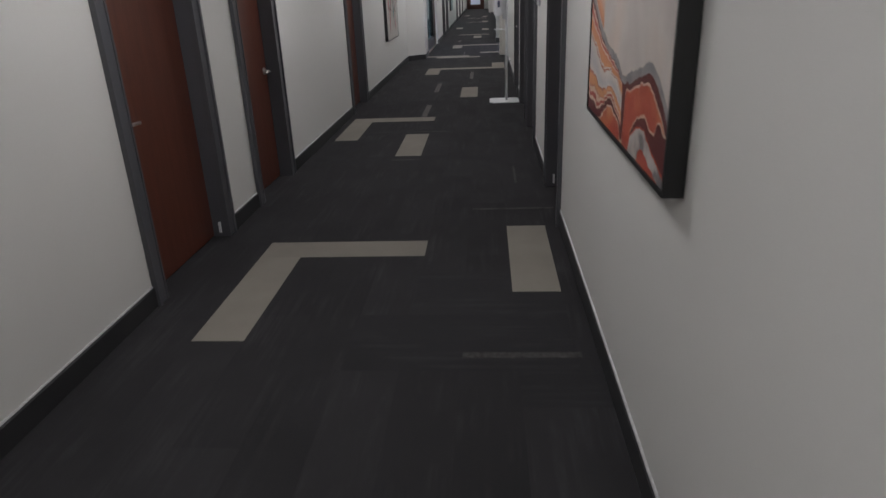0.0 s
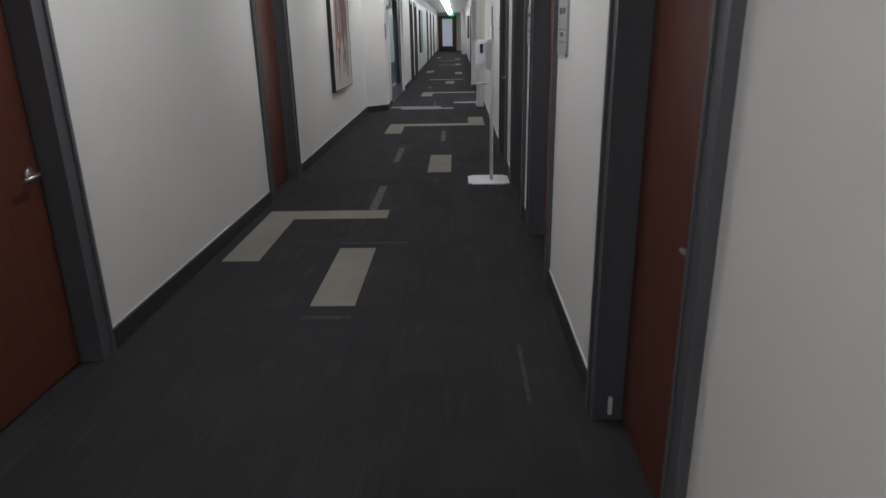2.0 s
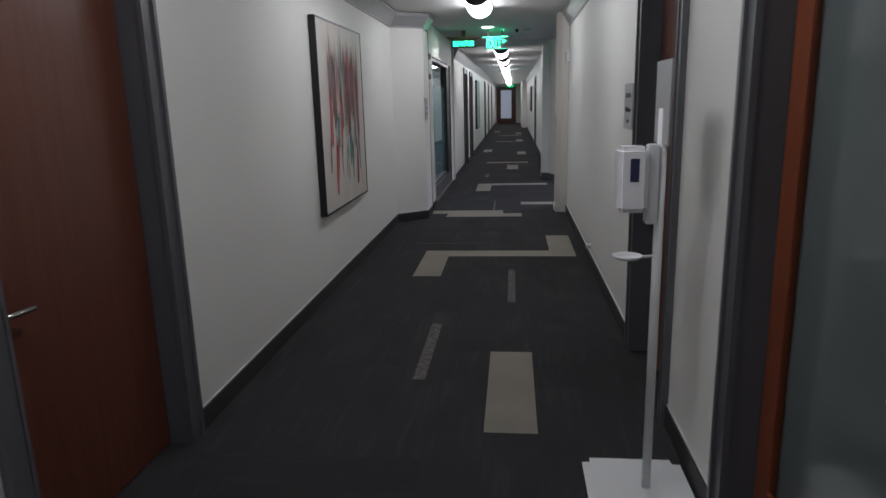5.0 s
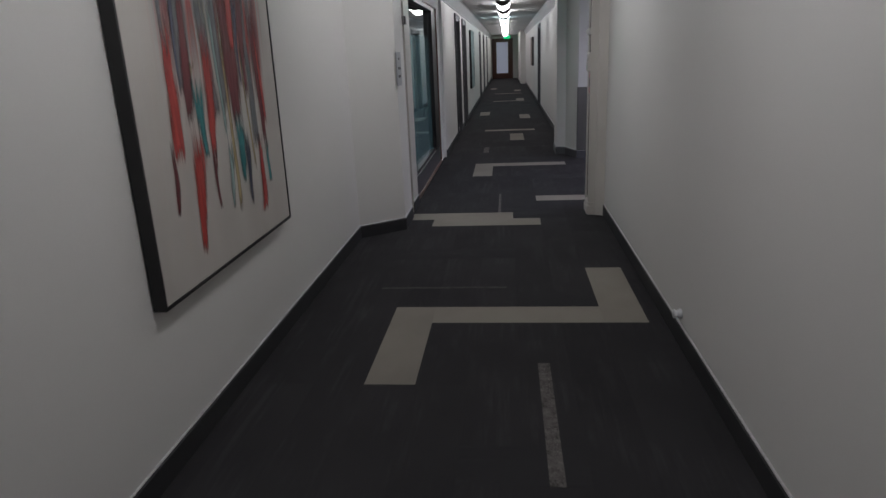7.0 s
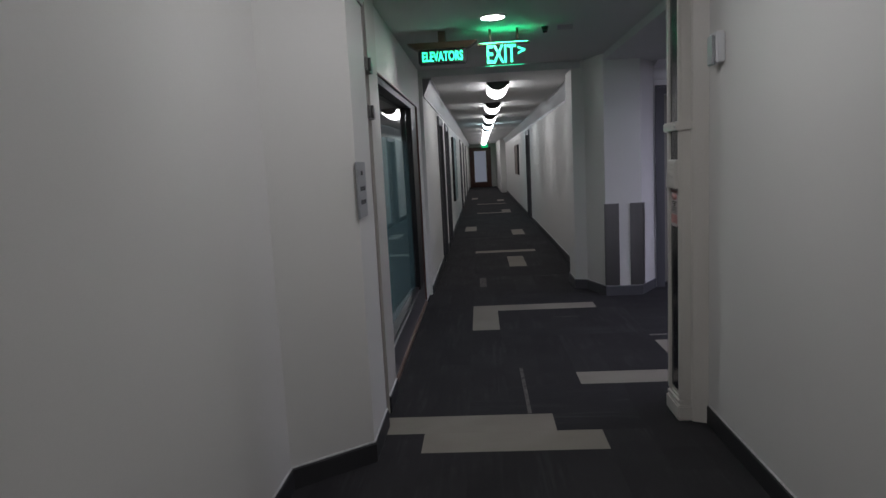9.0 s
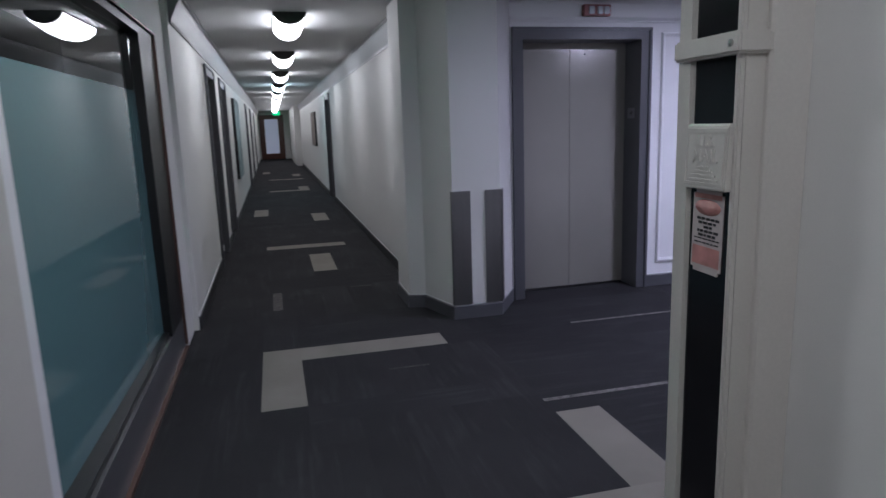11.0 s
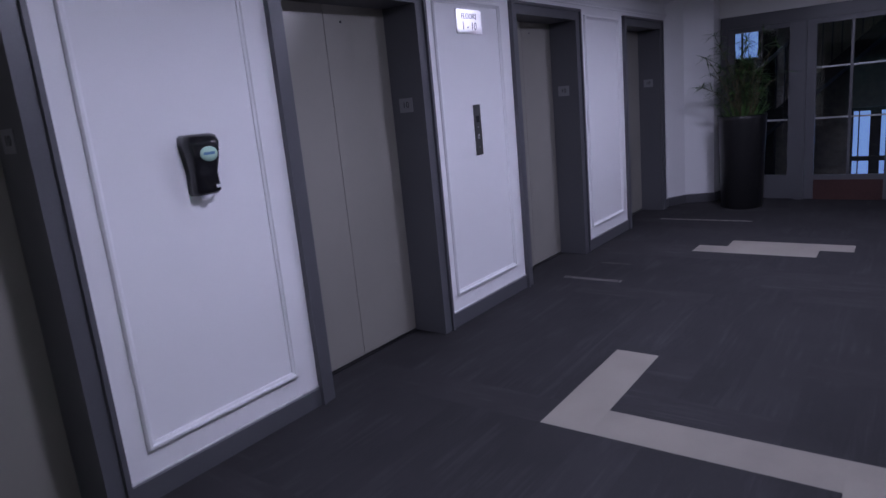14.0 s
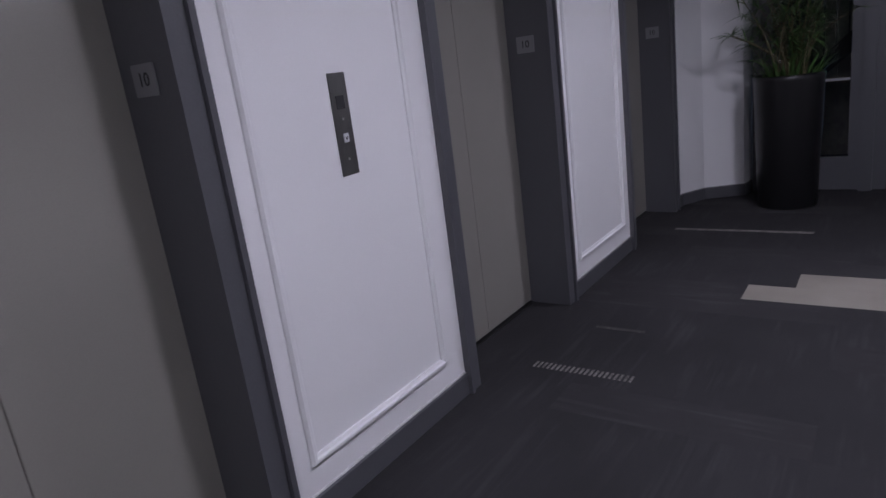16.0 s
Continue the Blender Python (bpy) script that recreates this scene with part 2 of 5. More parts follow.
def lathe(profile, sides=32, at=(0, 0, 0)):
    bm = bmesh.new()
    rings = [[bm.verts.new((at[0] + r * math.cos(a), at[1] + r * math.sin(a), at[2] + z)) for a in (j * math.tau / sides for j in range(sides))]
             for r, z in profile]
    for r, q in zip(rings, rings[1:]):
        for j in range(sides):
            bm.faces.new((r[j], r[(j + 1) % sides], q[(j + 1) % sides], q[j])).smooth = True
    bm.faces.new(rings[0][::-1])
    bm.faces.new(rings[-1])
    bmesh.ops.recalc_face_normals(bm, faces=bm.faces[:])
    return bm


def text(name, words, size, m, material, parent, deep=0.002, bold=0.0):
    """Raised lettering in the plane of m, x along the line, centred."""
    c = bpy.data.curves.new(name, "FONT")
    c.body, c.size, c.align_x, c.align_y, c.extrude, c.offset = words, size, "CENTER", "CENTER", deep, bold
    c.resolution_u = 3
    ob = bpy.data.objects.new("tmp", c)
    me = bpy.data.meshes.new_from_object(ob)
    bpy.data.objects.remove(ob)
    me.materials.clear()
    me.materials.append(material)
    ob = new(name, me)
    ob.matrix_basis = m
    ob.parent = parent
    return ob


def frame_m(origin, xdir, up=(0, 0, 1)):
    """A pose at origin whose x runs along xdir and whose y points up."""
    x = Vector(xdir).normalized()
    y = Vector(up)
    z = x.cross(y)
    return Matrix.Translation(origin) @ Matrix((x, y, z)).transposed().to_4x4()


# ---- structure: floor, ceilings, walls ----
S = "structure"
floor = tagged(part("floor", boxes((-4, 12.0, -1.5, 53, -0.2, -0.006)), DARK), "dark subfloor under modular carpet planks", "floor", kind=S)


def wall(name, bm, label, material=WALL):
    return tagged(part(name, bm, material), label, "wall", kind=S)


# doors as (outer casing start, outer casing end)
LEFT_DOORS = [(3.33, 4.45), (4.98, 5.95), (8.76, 9.89)]
RIGHT_DOORS = [(4.455, 5.458), (6.72, 7.83), (8.21, 9.36), (10.08, 11.115)]
FAR_LEFT = [(22.35, 23.40), (24.30, 25.40), (33.2, 34.2), (37.0, 38.0), (41.5, 42.5)]
FAR_RIGHT = [(28.55, 29.65), (44.3, 45.3)]
CW, DH = 0.105, 2.12            # casing width, height of the opening


def wall_with_doors(x0, x1, y0, y1, top, doors):
    bm = bmesh.new()
    y = y0
    for a, b in doors:
        box(bm, x0, x1, y, a + 0.04, 0, top)
        box(bm, x0, x1, a + 0.04, b - 0.04, DH + 0.06, top)
        y = b - 0.04
    box(bm, x0, x1, y, y1, 0, top)
    return bm


wall("wall_west", wall_with_doors(XL - 0.22, XL, -1.5, 15.36, CEIL, LEFT_DOORS), "off-white painted corridor wall with door openings")
wall("wall_east", wall_with_doors(XR, XR + 0.22, -1.5, 16.49, CEIL, RIGHT_DOORS), "off-white painted corridor wall ending at the lift lobby")
wall("wall_south", boxes((XL - 0.3, XR + 0.3, -1.7, -1.5, 0, CEIL)), "off-white wall closing the corridor")
wall("column_west", prism([(XL, 15.36), (FL, 15.64), (FL, 16.095), (-1.9, 16.095), (-1.9, 15.36)], 0, CEIL), "off-white chamfered wall pier before the glass front")
# pier in a darker paint than the walls, for its grazing light
wall("pier_glass_start", prism([(-1.9, 16.64), (-1.9, 16.295), (-1.312, 16.295), (-1.312, 16.64)], 0, CEIL), "narrow off-white pier beside the glass front", CREAM)
wall("wall_above_glass", boxes((-1.9, -1.34, 16.64, 19.92, 2.13, CEIL)), "off-white wall above the glass front")
wall("wall_northwest", wall_with_doors(FL - 0.22, FL, 19.92, END, FCEIL, FAR_LEFT), "off-white wall of the far corridor with door openings")
wall("wall_northeast", wall_with_doors(FR, FR + 0.22, 20.45, END, FCEIL, FAR_RIGHT), "off-white wall of the far corridor")
wall("column_lobby", prism([(0.37, 20.45), (0.37, 19.97), (0.50, 19.93), (0.635, 19.50), (1.015, 19.50), (1.25, YL), (1.25, 20.45)], 0, CEIL + 0.02), "off-white faceted column between corridor and lift lobby")
wall("far_bulkhead_east", boxes((0.30, FR, 43.2, 43.4, 0, FCEIL), (0.30, FR, 43.4, END, 0, FCEIL)), "off-white wall jog near the corridor end")
wall("wall_end", boxes((-2, 1.2, END, END + 0.2, 2.32, FCEIL + 0.2), (-2, -1.25, END, END + 0.2, 0, 2.32), (0.0, 1.2, END, END + 0.2, 0, 2.32)), "off-white end wall around a glazed wooden door")
wall("lobby_south_wall", boxes((XR + 0.22, 10.6, 15.6, 15.8, 0, LCEIL)), "off-white lobby wall")

LX = [1.265 + 2.327 * i for i in range(4)]      # lift casings, left edges
LW, LH, LC = 1.255, 2.245, 0.095                # outer width, outer height, casing width
bm = bmesh.new()
x = 1.25
for a in LX:
    box(bm, x, a + 0.03, YL, YL + 0.40, 0, LCEIL)
    box(bm, a + 0.03, a + LW - 0.03, YL, YL + 0.40, LH - 0.03, LCEIL)
    x = a + LW - 0.03
box(bm, x, 9.66, YL, YL + 0.40, 0, LCEIL)
wall("lift_wall", bm, "white panelled lobby wall with four lift openings", PANELW)
# brighter paint here makes up for light missing in this corner
wall("lobby_corner_wall", prism([(9.66, YL + 0.4), (9.66, YL), (9.93, 19.74), (10.10, 19.43), (10.30, 19.40), (10.50, 19.40), (10.5, YL + 0.4)], 0, LCEIL), "off-white angled wall beside the last lift", PANELW)

tagged(part("ceiling", boxes((-2.0, 0.64, -1.6, 19.94, CEIL, CEIL + 0.2)), CEILM), "plain off-white plaster ceiling", "ceiling", kind=S)
tagged(part("ceiling_far", boxes((-2.0, 1.0, 19.94, END, FCEIL, FCEIL + 0.4)), CEILM), "lower plaster ceiling of the far corridor", "ceiling", kind=S)
tagged(part("ceiling_lobby", boxes((0.64, 10.6, 15.7, YL + 0.4, LCEIL, LCEIL + 0.3)), CEILM), "plain lobby ceiling", "ceiling", kind=S)

# baseboards and crown mouldings
BP = [(0, 0), (0.012, 0), (0.012, 0.098), (0.006, 0.106), (0, 0.106)]
BP_TOP = 0.1065


def base(path):
    bb = tagged(part("baseboard", sweep(BP, path), TRIM if max(p[0] for p in path) > 0.56 else BASEM), "dark grey rubber baseboard along the wall", "baseboard", kind=S)
    # thin pale bead: the highlight along the top, painted as colour
    part("top_edge", sweep([(0, BP_TOP), (0.008, BP_TOP), (0.006, BP_TOP + 0.004), (0, BP_TOP + 0.006)], path), BEADM, bb, "pale top edge, its highlight put into the colour")


def gaps(x, y0, y1, doors, flip):
    y = y0
    for a, b in list(doors) + [(y1, y1)]:
        if a - y > 0.03:
            base([(x, a), (x, y)] if flip else [(x, y), (x, a)])
        y = b


gaps(XR, -1.5, 16.01, RIGHT_DOORS, False)
gaps(FR, 20.45, 43.2, FAR_RIGHT[:1], False)
gaps(FL, 19.92, END, FAR_LEFT, True)
y = -1.5
for a, b in LEFT_DOORS:
    base([(XL, a), (XL, y)])
    y = b
base([(FL, 16.095), (FL, 15.64), (XL, 15.36), (XL, y)])
base([(-1.312, 16.64), (-1.312, 16.295)])
base([(1.245, 19.86), (1.015, 19.50), (0.635, 19.50), (0.50, 19.93), (0.37, 19.97), (0.37, 20.45), (FR, 20.45)])
for i in range(3):
    base([(LX[i + 1], YL), (LX[i] + LW, YL)])
base([(10.28, 19.40), (10.10, 19.43), (9.93, 19.74), (9.66, YL), (LX[3] + LW, YL)])
base([(XR, 16.49), (XR + 0.22, 16.49)])


def crown_profile(z0, z1, out):
    h = z1 - z0
    return [(0, z0), (0.012, z0), (0.014, z0 + h * 0.12), (out * 0.35, z0 + h * 0.34), (out * 0.62, z0 + h * 0.62), (out * 0.82, z0 + h * 0.80),
            (out * 0.84, z0 + h * 0.88), (out, z0 + h * 0.92), (out, z1), (0, z1)]


def crown(path, z0, z1, out=0.10, material=CROWN):
    tagged(part("crown_moulding", sweep(crown_profile(z0, z1, out), path), material), "grey stepped crown moulding under the ceiling", "moulding", kind=S)


crown([(FL, 16.095), (FL, 15.64), (XL, 15.36), (XL, -1.5)], 2.39, 2.555)
crown([(XR, -1.5), (XR, 15.92)], 2.39, 2.555)
crown([(FL, END), (FL, 20.0)], 2.28, 2.482)
crown([(FR, 20.46), (FR, 43.2)], 2.28, 2.482)
crown([(9.66, YL), (1.25, YL)], 2.43, LCEIL, 0.20, PANELW)
crown([(9.66, YL), (1.25, YL)], 2.285, 2.325, 0.03, PANELW)


# ---- carpet planks on a quarter-metre grid ----
GX, GY = -1.57, -1.53           # grid origin


def cell(x, y):
    return round((x - GX) / 0.25), round((y - GY) / 0.25)


used = {}
planks = []                     # x0, y0, x1, y1, light, along_x


def lay(x0, y0, x1, y1, light):
    i0, j0 = cell(x0, y0)
    i1, j1 = cell(x1, y1)
    for i in range(i0, i1):
        for j in range(j0, j1):
            used[i, j] = 1
    planks.append((GX + i0 * 0.25, GY + j0 * 0.25, GX + i1 * 0.25, GY + j1 * 0.25, light, i1 - i0 > j1 - j0))


for p in ((-1.32, 3.97, -0.32, 4.22), (-1.32, 2.97, -1.07, 3.97), (0.18, 3.47, 0.43, 4.47), (-0.82, 6.47, -0.57, 7.47),
          (-1.57, 8.22, -0.57, 8.47), (-1.57, 7.22, -1.32, 8.22), (-0.32, 9.97, -0.07, 10.97),
          (-1.07, 12.72, -0.82, 13.72), (-0.82, 13.47, 0.18, 13.72), (0.18, 13.47, 0.43, 14.47),
          (-1.32, 15.97, -0.32, 16.22), (-1.07, 15.72, -0.07, 15.97), (-0.07, 16.72, 0.93, 16.97), (0.68, 16.97, 0.93, 17.72),
          (-0.82, 18.22, -0.57, 19.22), (-0.57, 18.97, 0.43, 19.22),
          (3.93, 18.47, 4.93, 18.72), (3.93, 17.47, 4.18, 18.47), (3.18, 17.22, 4.18, 17.47),
          (7.43, 17.97, 7.68, 18.97), (7.68, 17.72, 7.93, 18.72),
          (-0.32, 21.72, -0.07, 22.72), (-0.82, 23.22, 0.18, 23.47), (-1.07, 26.72, -0.82, 27.72), (-0.07, 25.72, 0.18, 26.72),
          (-0.82, 31.47, 0.18, 31.72), (-0.07, 31.72, 0.18, 32.72), (-0.82, 35.5, 0.18, 35.75), (-1.07, 38.72, -0.82, 39.72), (-0.07, 37.0, 0.18, 38.0)):
    lay(*p, True)

rp = random.Random(5)


def in_plan(x, y):
    if y < 16.5:
        return -1.82 < x < XR + 0.2
    if y < 20.0:
        return -1.6 < x < 10.4
    if 1.2 < x < 9.7:
        return y < 20.2
    return -1.6 < x < FR + 0.2


ni, nj = int(12.2 / 0.25), int(52.6 / 0.25)
for j in range(nj):
    for i in range(-1, ni):
        x, y = GX + i * 0.25, GY + j * 0.25
        if (i, j) in used or not in_plan(x + 0.125, y + 0.125):
            continue
        n = 1
        if rp.random() < (0.8 if x > 0.6 else 0.22):
            while n < 4 and (i + n, j) not in used and in_plan(x + n * 0.25 + 0.125, y + 0.125):
                n += 1
            lay(x, y, x + n * 0.25, y + 0.25, False)
        else:
            want = rp.choice((4, 4, 4, 3, 2)) if j == 0 else 4
            while n < want and (i, j + n) not in used and in_plan(x + 0.125, y + n * 0.25 + 0.125):
                n += 1
            lay(x, y, x + 0.25, y + n * 0.25, False)

# thin woven accent stripes: x0, y0, x1, y1
STRIPES = ((-0.75, 8.48, -0.68, 9.36), (-0.74, 10.54, -0.67, 11.47), (-0.225, 11.97, -0.165, 12.95), (-0.465, 16.23, -0.44, 17.10),
           (0.68, 17.86, 1.67, 17.895), (1.43, 19.095, 2.35, 19.125), (8.84, 18.74, 8.89, 19.72), (-0.75, 20.27, -0.67, 20.88))
FAINT = ((-0.06, 2.82, 0.45, 2.865), (-0.05, 4.815, 0.52, 4.85), (0.275, 5.48, 0.295, 6.0), (-0.83, 6.30, -0.57, 6.335), (-0.83, 7.565, -0.36, 7.60), (-1.23, 14.055, -0.38, 14.085), (-0.05, 18.605, 0.21, 18.63),
         (2.77, 18.73, 2.81, 19.31), (2.285, 17.36, 2.315, 18.22), (6.81, 19.33, 6.84, 19.60), (-0.03, 20.86, 0.17, 20.90))



# ---- doors in the corridor walls ----
def lever(parent, X, s, y, z, toward, depth):
    """A lever handle on a leaf whose face lies at depth; toward: +1 or -1 along y."""
    h = part("handle", tube([(X + s * depth, y, z), (X + s * (depth + 0.045), y, z), (X + s * (depth + 0.055), y + toward * 0.02, z),
                             (X + s * (depth + 0.055), y + toward * 0.115, z - 0.004)], 0.009, 10), CHROME, parent, "brushed steel lever handle")
    rose = lathe([(0.0, 0), (0.028, 0), (0.03, 0.006), (0.026, 0.011), (0.0, 0.011)], 24)
    bmesh.ops.transform(rose, matrix=Matrix.Translation((X + s * depth, y, z)) @ Matrix.Rotation(s * math.pi / 2, 4, "Y"), verts=rose.verts[:])
    part("rosette", rose, CHROME, h)
    return h


def door(number, X, s, a, b, style, label, handle_y=None, toward=1, tag=True):
    """A cased door in a wall whose room face lies at X; s: direction into the room."""
    d = thing("door_%d" % number, label, "door", kind=S)

    def bx(d0, d1, y0, y1, z0, z1):
        return (X + s * d0, X + s * d1, y0, y1, z0, z1)
    for y0, y1, e0, e1 in ((a, a + CW, a, a + 0.022), (b - CW, b, b - 0.022, b)):
        cm = boxes(bx(0, 0.016, y0, y1, 0, DH + CW), bx(0.016, 0.028, e0, e1, 0, DH + CW))
        inner = (y1 - 0.014, y1) if y0 == a else (y0, y0 + 0.014)
        box(cm, *bx(0.016, 0.022, *inner, 0, DH + 0.014))
        part("casing", cm, TRIM, d)
    part("head_casing", boxes(bx(0, 0.016, a + CW, b - CW, DH, DH + CW), bx(0.016, 0.028, a + 0.022, b - 0.022, DH + CW - 0.022, DH + CW)), TRIM, d)
    part("jamb", boxes(bx(-0.16, 0, a + 0.04, a + CW - 0.008, 0, DH + 0.03), bx(-0.16, 0, b - CW + 0.008, b - 0.04, 0, DH + 0.03),
                       bx(-0.16, 0, a + CW - 0.008, b - CW + 0.008, DH + 0.004, DH + 0.03)), TRIM, d)
    y0, y1 = a + CW, b - CW
    if style == "slab":
        leaf = part("leaf", B(*bx(-0.135, -0.09, y0, y1, 0.008, DH), bevel=0.002), WOOD, d, "reddish-brown cherry veneer slab")
    else:
        leaf = part("leaf", boxes(bx(-0.135, -0.09, y0, y0 + 0.115, 0.008, DH), bx(-0.135, -0.09, y1 - 0.115, y1, 0.008, DH),
                                  bx(-0.135, -0.09, y0 + 0.115, y1 - 0.115, 0.008, 0.26), bx(-0.135, -0.09, y0 + 0.115, y1 - 0.115, DH - 0.115, DH)), WOOD2, d,
                    "cherry wood stiles and rails")
        part("glazing_bead", boxes(bx(-0.09, -0.082, y0 + 0.115, y0 + 0.13, 0.26, DH - 0.115), bx(-0.09, -0.082, y1 - 0.13, y1 - 0.115, 0.26, DH - 0.115),
                                   bx(-0.09, -0.075, y0 + 0.13, y1 - 0.13, 0.26, 0.28)), WOOD2, leaf)
        pane = part("pane", B(*bx(-0.116, -0.110, y0 + 0.1151, y1 - 0.1151, 0.2601, DH - 0.1151)), CLEAR if style == "glass" else GREYT, leaf,
                    "dark clear glass pane" if style == "glass" else "grey-green frosted glass pane")
        pane.visible_shadow = False
    if handle_y is not None:
        lever(leaf, X, s, handle_y, 0.90, toward, -0.09)
    if tag:
        part("contact_plate", B(*bx(-0.05, -0.036, b - CW + 0.0079, b - CW - 0.006, 0.03, 0.10)), WHITEP, d, "small white plate low on the jamb")
    return d


door(1, XL, 1, *LEFT_DOORS[0], "slab", "closed cherry veneer door in a dark grey casing", LEFT_DOORS[0][0] + CW + 0.06, 1)
door(2, XL, 1, *LEFT_DOORS[1], "slab", "closed cherry veneer door with a steel lever in a grey casing", LEFT_DOORS[1][1] - CW - 0.07, -1, False)
door(3, XL, 1, *LEFT_DOORS[2], "slab", "closed cherry veneer door in a grey casing near a painting", LEFT_DOORS[2][0] + CW + 0.06, 1, False)
d4 = door(4, XR, -1, *RIGHT_DOORS[0], "slab", "closed cherry veneer door with lever and deadbolt", RIGHT_DOORS[0][0] + CW + 0.07, 1)
door(5, XR, -1, *RIGHT_DOORS[1], "glass", "cherry wood door with a tall clear glass pane", RIGHT_DOORS[1][0] + CW + 0.06, 1, False)
door(6, XR, -1, *RIGHT_DOORS[2], "frost", "cherry wood door with a tall frosted glass pane", RIGHT_DOORS[2][0] + CW + 0.06, 1, False)
d7 = door(7, XR, -1, *RIGHT_DOORS[3], "slab", "dark cherry mail room door with a keypad lock", None, 1, False)
n = 8
for a, b in FAR_LEFT:
    door(n, FL, 1, a, b, "slab", "closed dark cherry door in a grey casing, far corridor", None, 1, n == 8)
    n += 1
for a, b in FAR_RIGHT[:1]:
    door(n, FR, -1, a, b, "slab", "closed dark cherry door in a grey casing, far corridor", None, 1, False)
    n += 1
# keypad lock of the mail room door
ky = RIGHT_DOORS[3][1] - CW - 0.075
lock = part("keypad_lock", B(XR + 0.09, XR + 0.052, ky - 0.035, ky + 0.035, 0.87, 1.04, bevel=0.008), CHROME, d7, "brushed steel keypad lock")
for r in range(4):
    for c in range(3):
        part("key", B(XR + 0.052, XR + 0.047, ky - 0.022 + c * 0.017, ky - 0.011 + c * 0.017, 0.94 + r * 0.021, 0.954 + r * 0.021, bevel=0.002), WHITEP, lock)
lever(d7, XR, -1, ky, 0.895, -1, -0.055)

# near-black shells behind the glazed doors: the rooms' darkness is put into their colour
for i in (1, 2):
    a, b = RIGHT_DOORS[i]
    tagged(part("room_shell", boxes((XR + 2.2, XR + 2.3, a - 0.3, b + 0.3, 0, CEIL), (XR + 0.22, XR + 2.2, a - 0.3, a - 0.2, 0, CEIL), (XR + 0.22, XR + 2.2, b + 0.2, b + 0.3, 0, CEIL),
                                    (XR + 0.22, XR + 2.2, a - 0.2, b + 0.2, CEIL - 0.05, CEIL)), DARK), "near-black shell for the unlit room behind a glazed door", "room", kind=S)

# ---- end of the far corridor: glazed wooden door ----
e = thing("door_%d" % n, "dark cherry wood door with a tall frosted pane at the corridor end", "door", kind=S)
part("casing", boxes((-1.25, -1.15, END - 0.02, END + 0.1, 0, 2.32), (-0.10, 0.0, END - 0.02, END + 0.1, 0, 2.32), (-1.15, -0.10, END - 0.02, END + 0.1, 2.20, 2.32)), WOOD, e)
leaf = part("leaf", boxes((-1.15, -0.98, END, END + 0.05, 0, 2.2), (-0.29, -0.10, END, END + 0.05, 0, 2.2), (-0.98, -0.29, END, END + 0.05, 0, 0.30), (-0.98, -0.29, END, END + 0.05, 2.1, 2.2)), WOOD, e)
part("pane", B(-0.98, -0.29, END + 0.02, END + 0.03, 0.30, 2.10), PALE, leaf, "pale frosted pane lit by daylight")
part("handle", tube([(-0.2, END, 1.0), (-0.2, END - 0.06, 1.0), (-0.3, END - 0.06, 1.0)], 0.012), CHROME, leaf)

# ---- shop front with frosted glass ----
g = thing("window_1", "large interior window with frosted teal film and dark frame", "window", kind=S)
part("frame", boxes((-1.49, -1.352, 16.775, 16.80, 0.24, 2.13), (-1.46, -1.352, 19.02, 19.50, 0.24, 2.13), (-1.46, -1.352, 16.80, 19.02, 2.08, 2.13), (-1.46, -1.37, 16.80, 19.02, 0.24, 0.27)), BLACK, g, "dark bronze window frame")
part("edge_strip", boxes((-1.352, -1.335, 16.76, 16.775, 0.03, 2.14), (-1.352, -1.335, 16.775, 19.50, 2.13, 2.14), (-1.352, -1.335, 19.50, 19.515, 0.03, 2.14)), COPPER, g, "thin copper edge strip")
# whiter than the pier, because this face is lit more strongly
part("jamb_strip", boxes((-1.46, -1.33, 16.64, 16.76, 0.0, 2.13)), PANELW, g, "white jamb strip, its stronger light put into the colour")
TURN = Matrix.Translation((-1.43, 17.91, 0)) @ Matrix.Rotation(math.radians(-1.2), 4, "Z") @ Matrix.Translation((1.43, -17.91, 0))
pane = part("pane", B(-1.44, -1.43, 16.802, 19.018, 0.27, 2.08), CLEAR, g, "clear glass pane")
pane.visible_shadow = False
pane.matrix_basis = TURN
part("frosted_film", B(-1.429, -1.426, 16.803, 19.017, 0.272, 1.75), TEAL, g, "frosted teal film on the lower glass").matrix_basis = TURN
part("sill", boxes((-1.50, -1.352, 16.775, 19.50, 0.0, 0.24)), SILLM, g, "dark grey metal sill under the glass")
part("sill_strip", boxes((-1.352, -1.33, 16.775, 19.50, 0.0, 0.022)), COPPER, g, "copper strip along the carpet")
wall("pier_glass_end", boxes((-1.9, -1.34, 19.515, 19.92, 0, 2.13)), "narrow off-white pier after the glass front")
# office darkness also comes from near-black walls
tagged(part("room_shell", boxes((-3.2, -3.1, 16.2, 20.2, 0, CEIL), (-3.1, -1.9, 16.2, 16.3, 0, CEIL), (-3.1, -1.9, 20.1, 20.2, 0, CEIL), (-3.2, -1.5, 16.2, 20.2, CEIL - 0.04, CEIL - 0.01)), DARK), "near-black shell for the unlit office behind the glass front", "room", kind=S)
hg = thing("cabinet_hinges", "steel hinges on a dark slot in the wall pier", "hinge", at=(-1.29, 16.142, 0))
for z in (1.83, 2.09):
    part("hinge", B(-0.055, 0.004, -0.045, 0.150, z - 0.035, z + 0.035, bevel=0.004), STEEL, hg, "dark steel hinge")
    part("knuckle", lathe([(0, -0.035), (0.009, -0.035), (0.009, 0.035), (0, 0.035)], 12, (0.012, 0, z)), STEEL, hg)
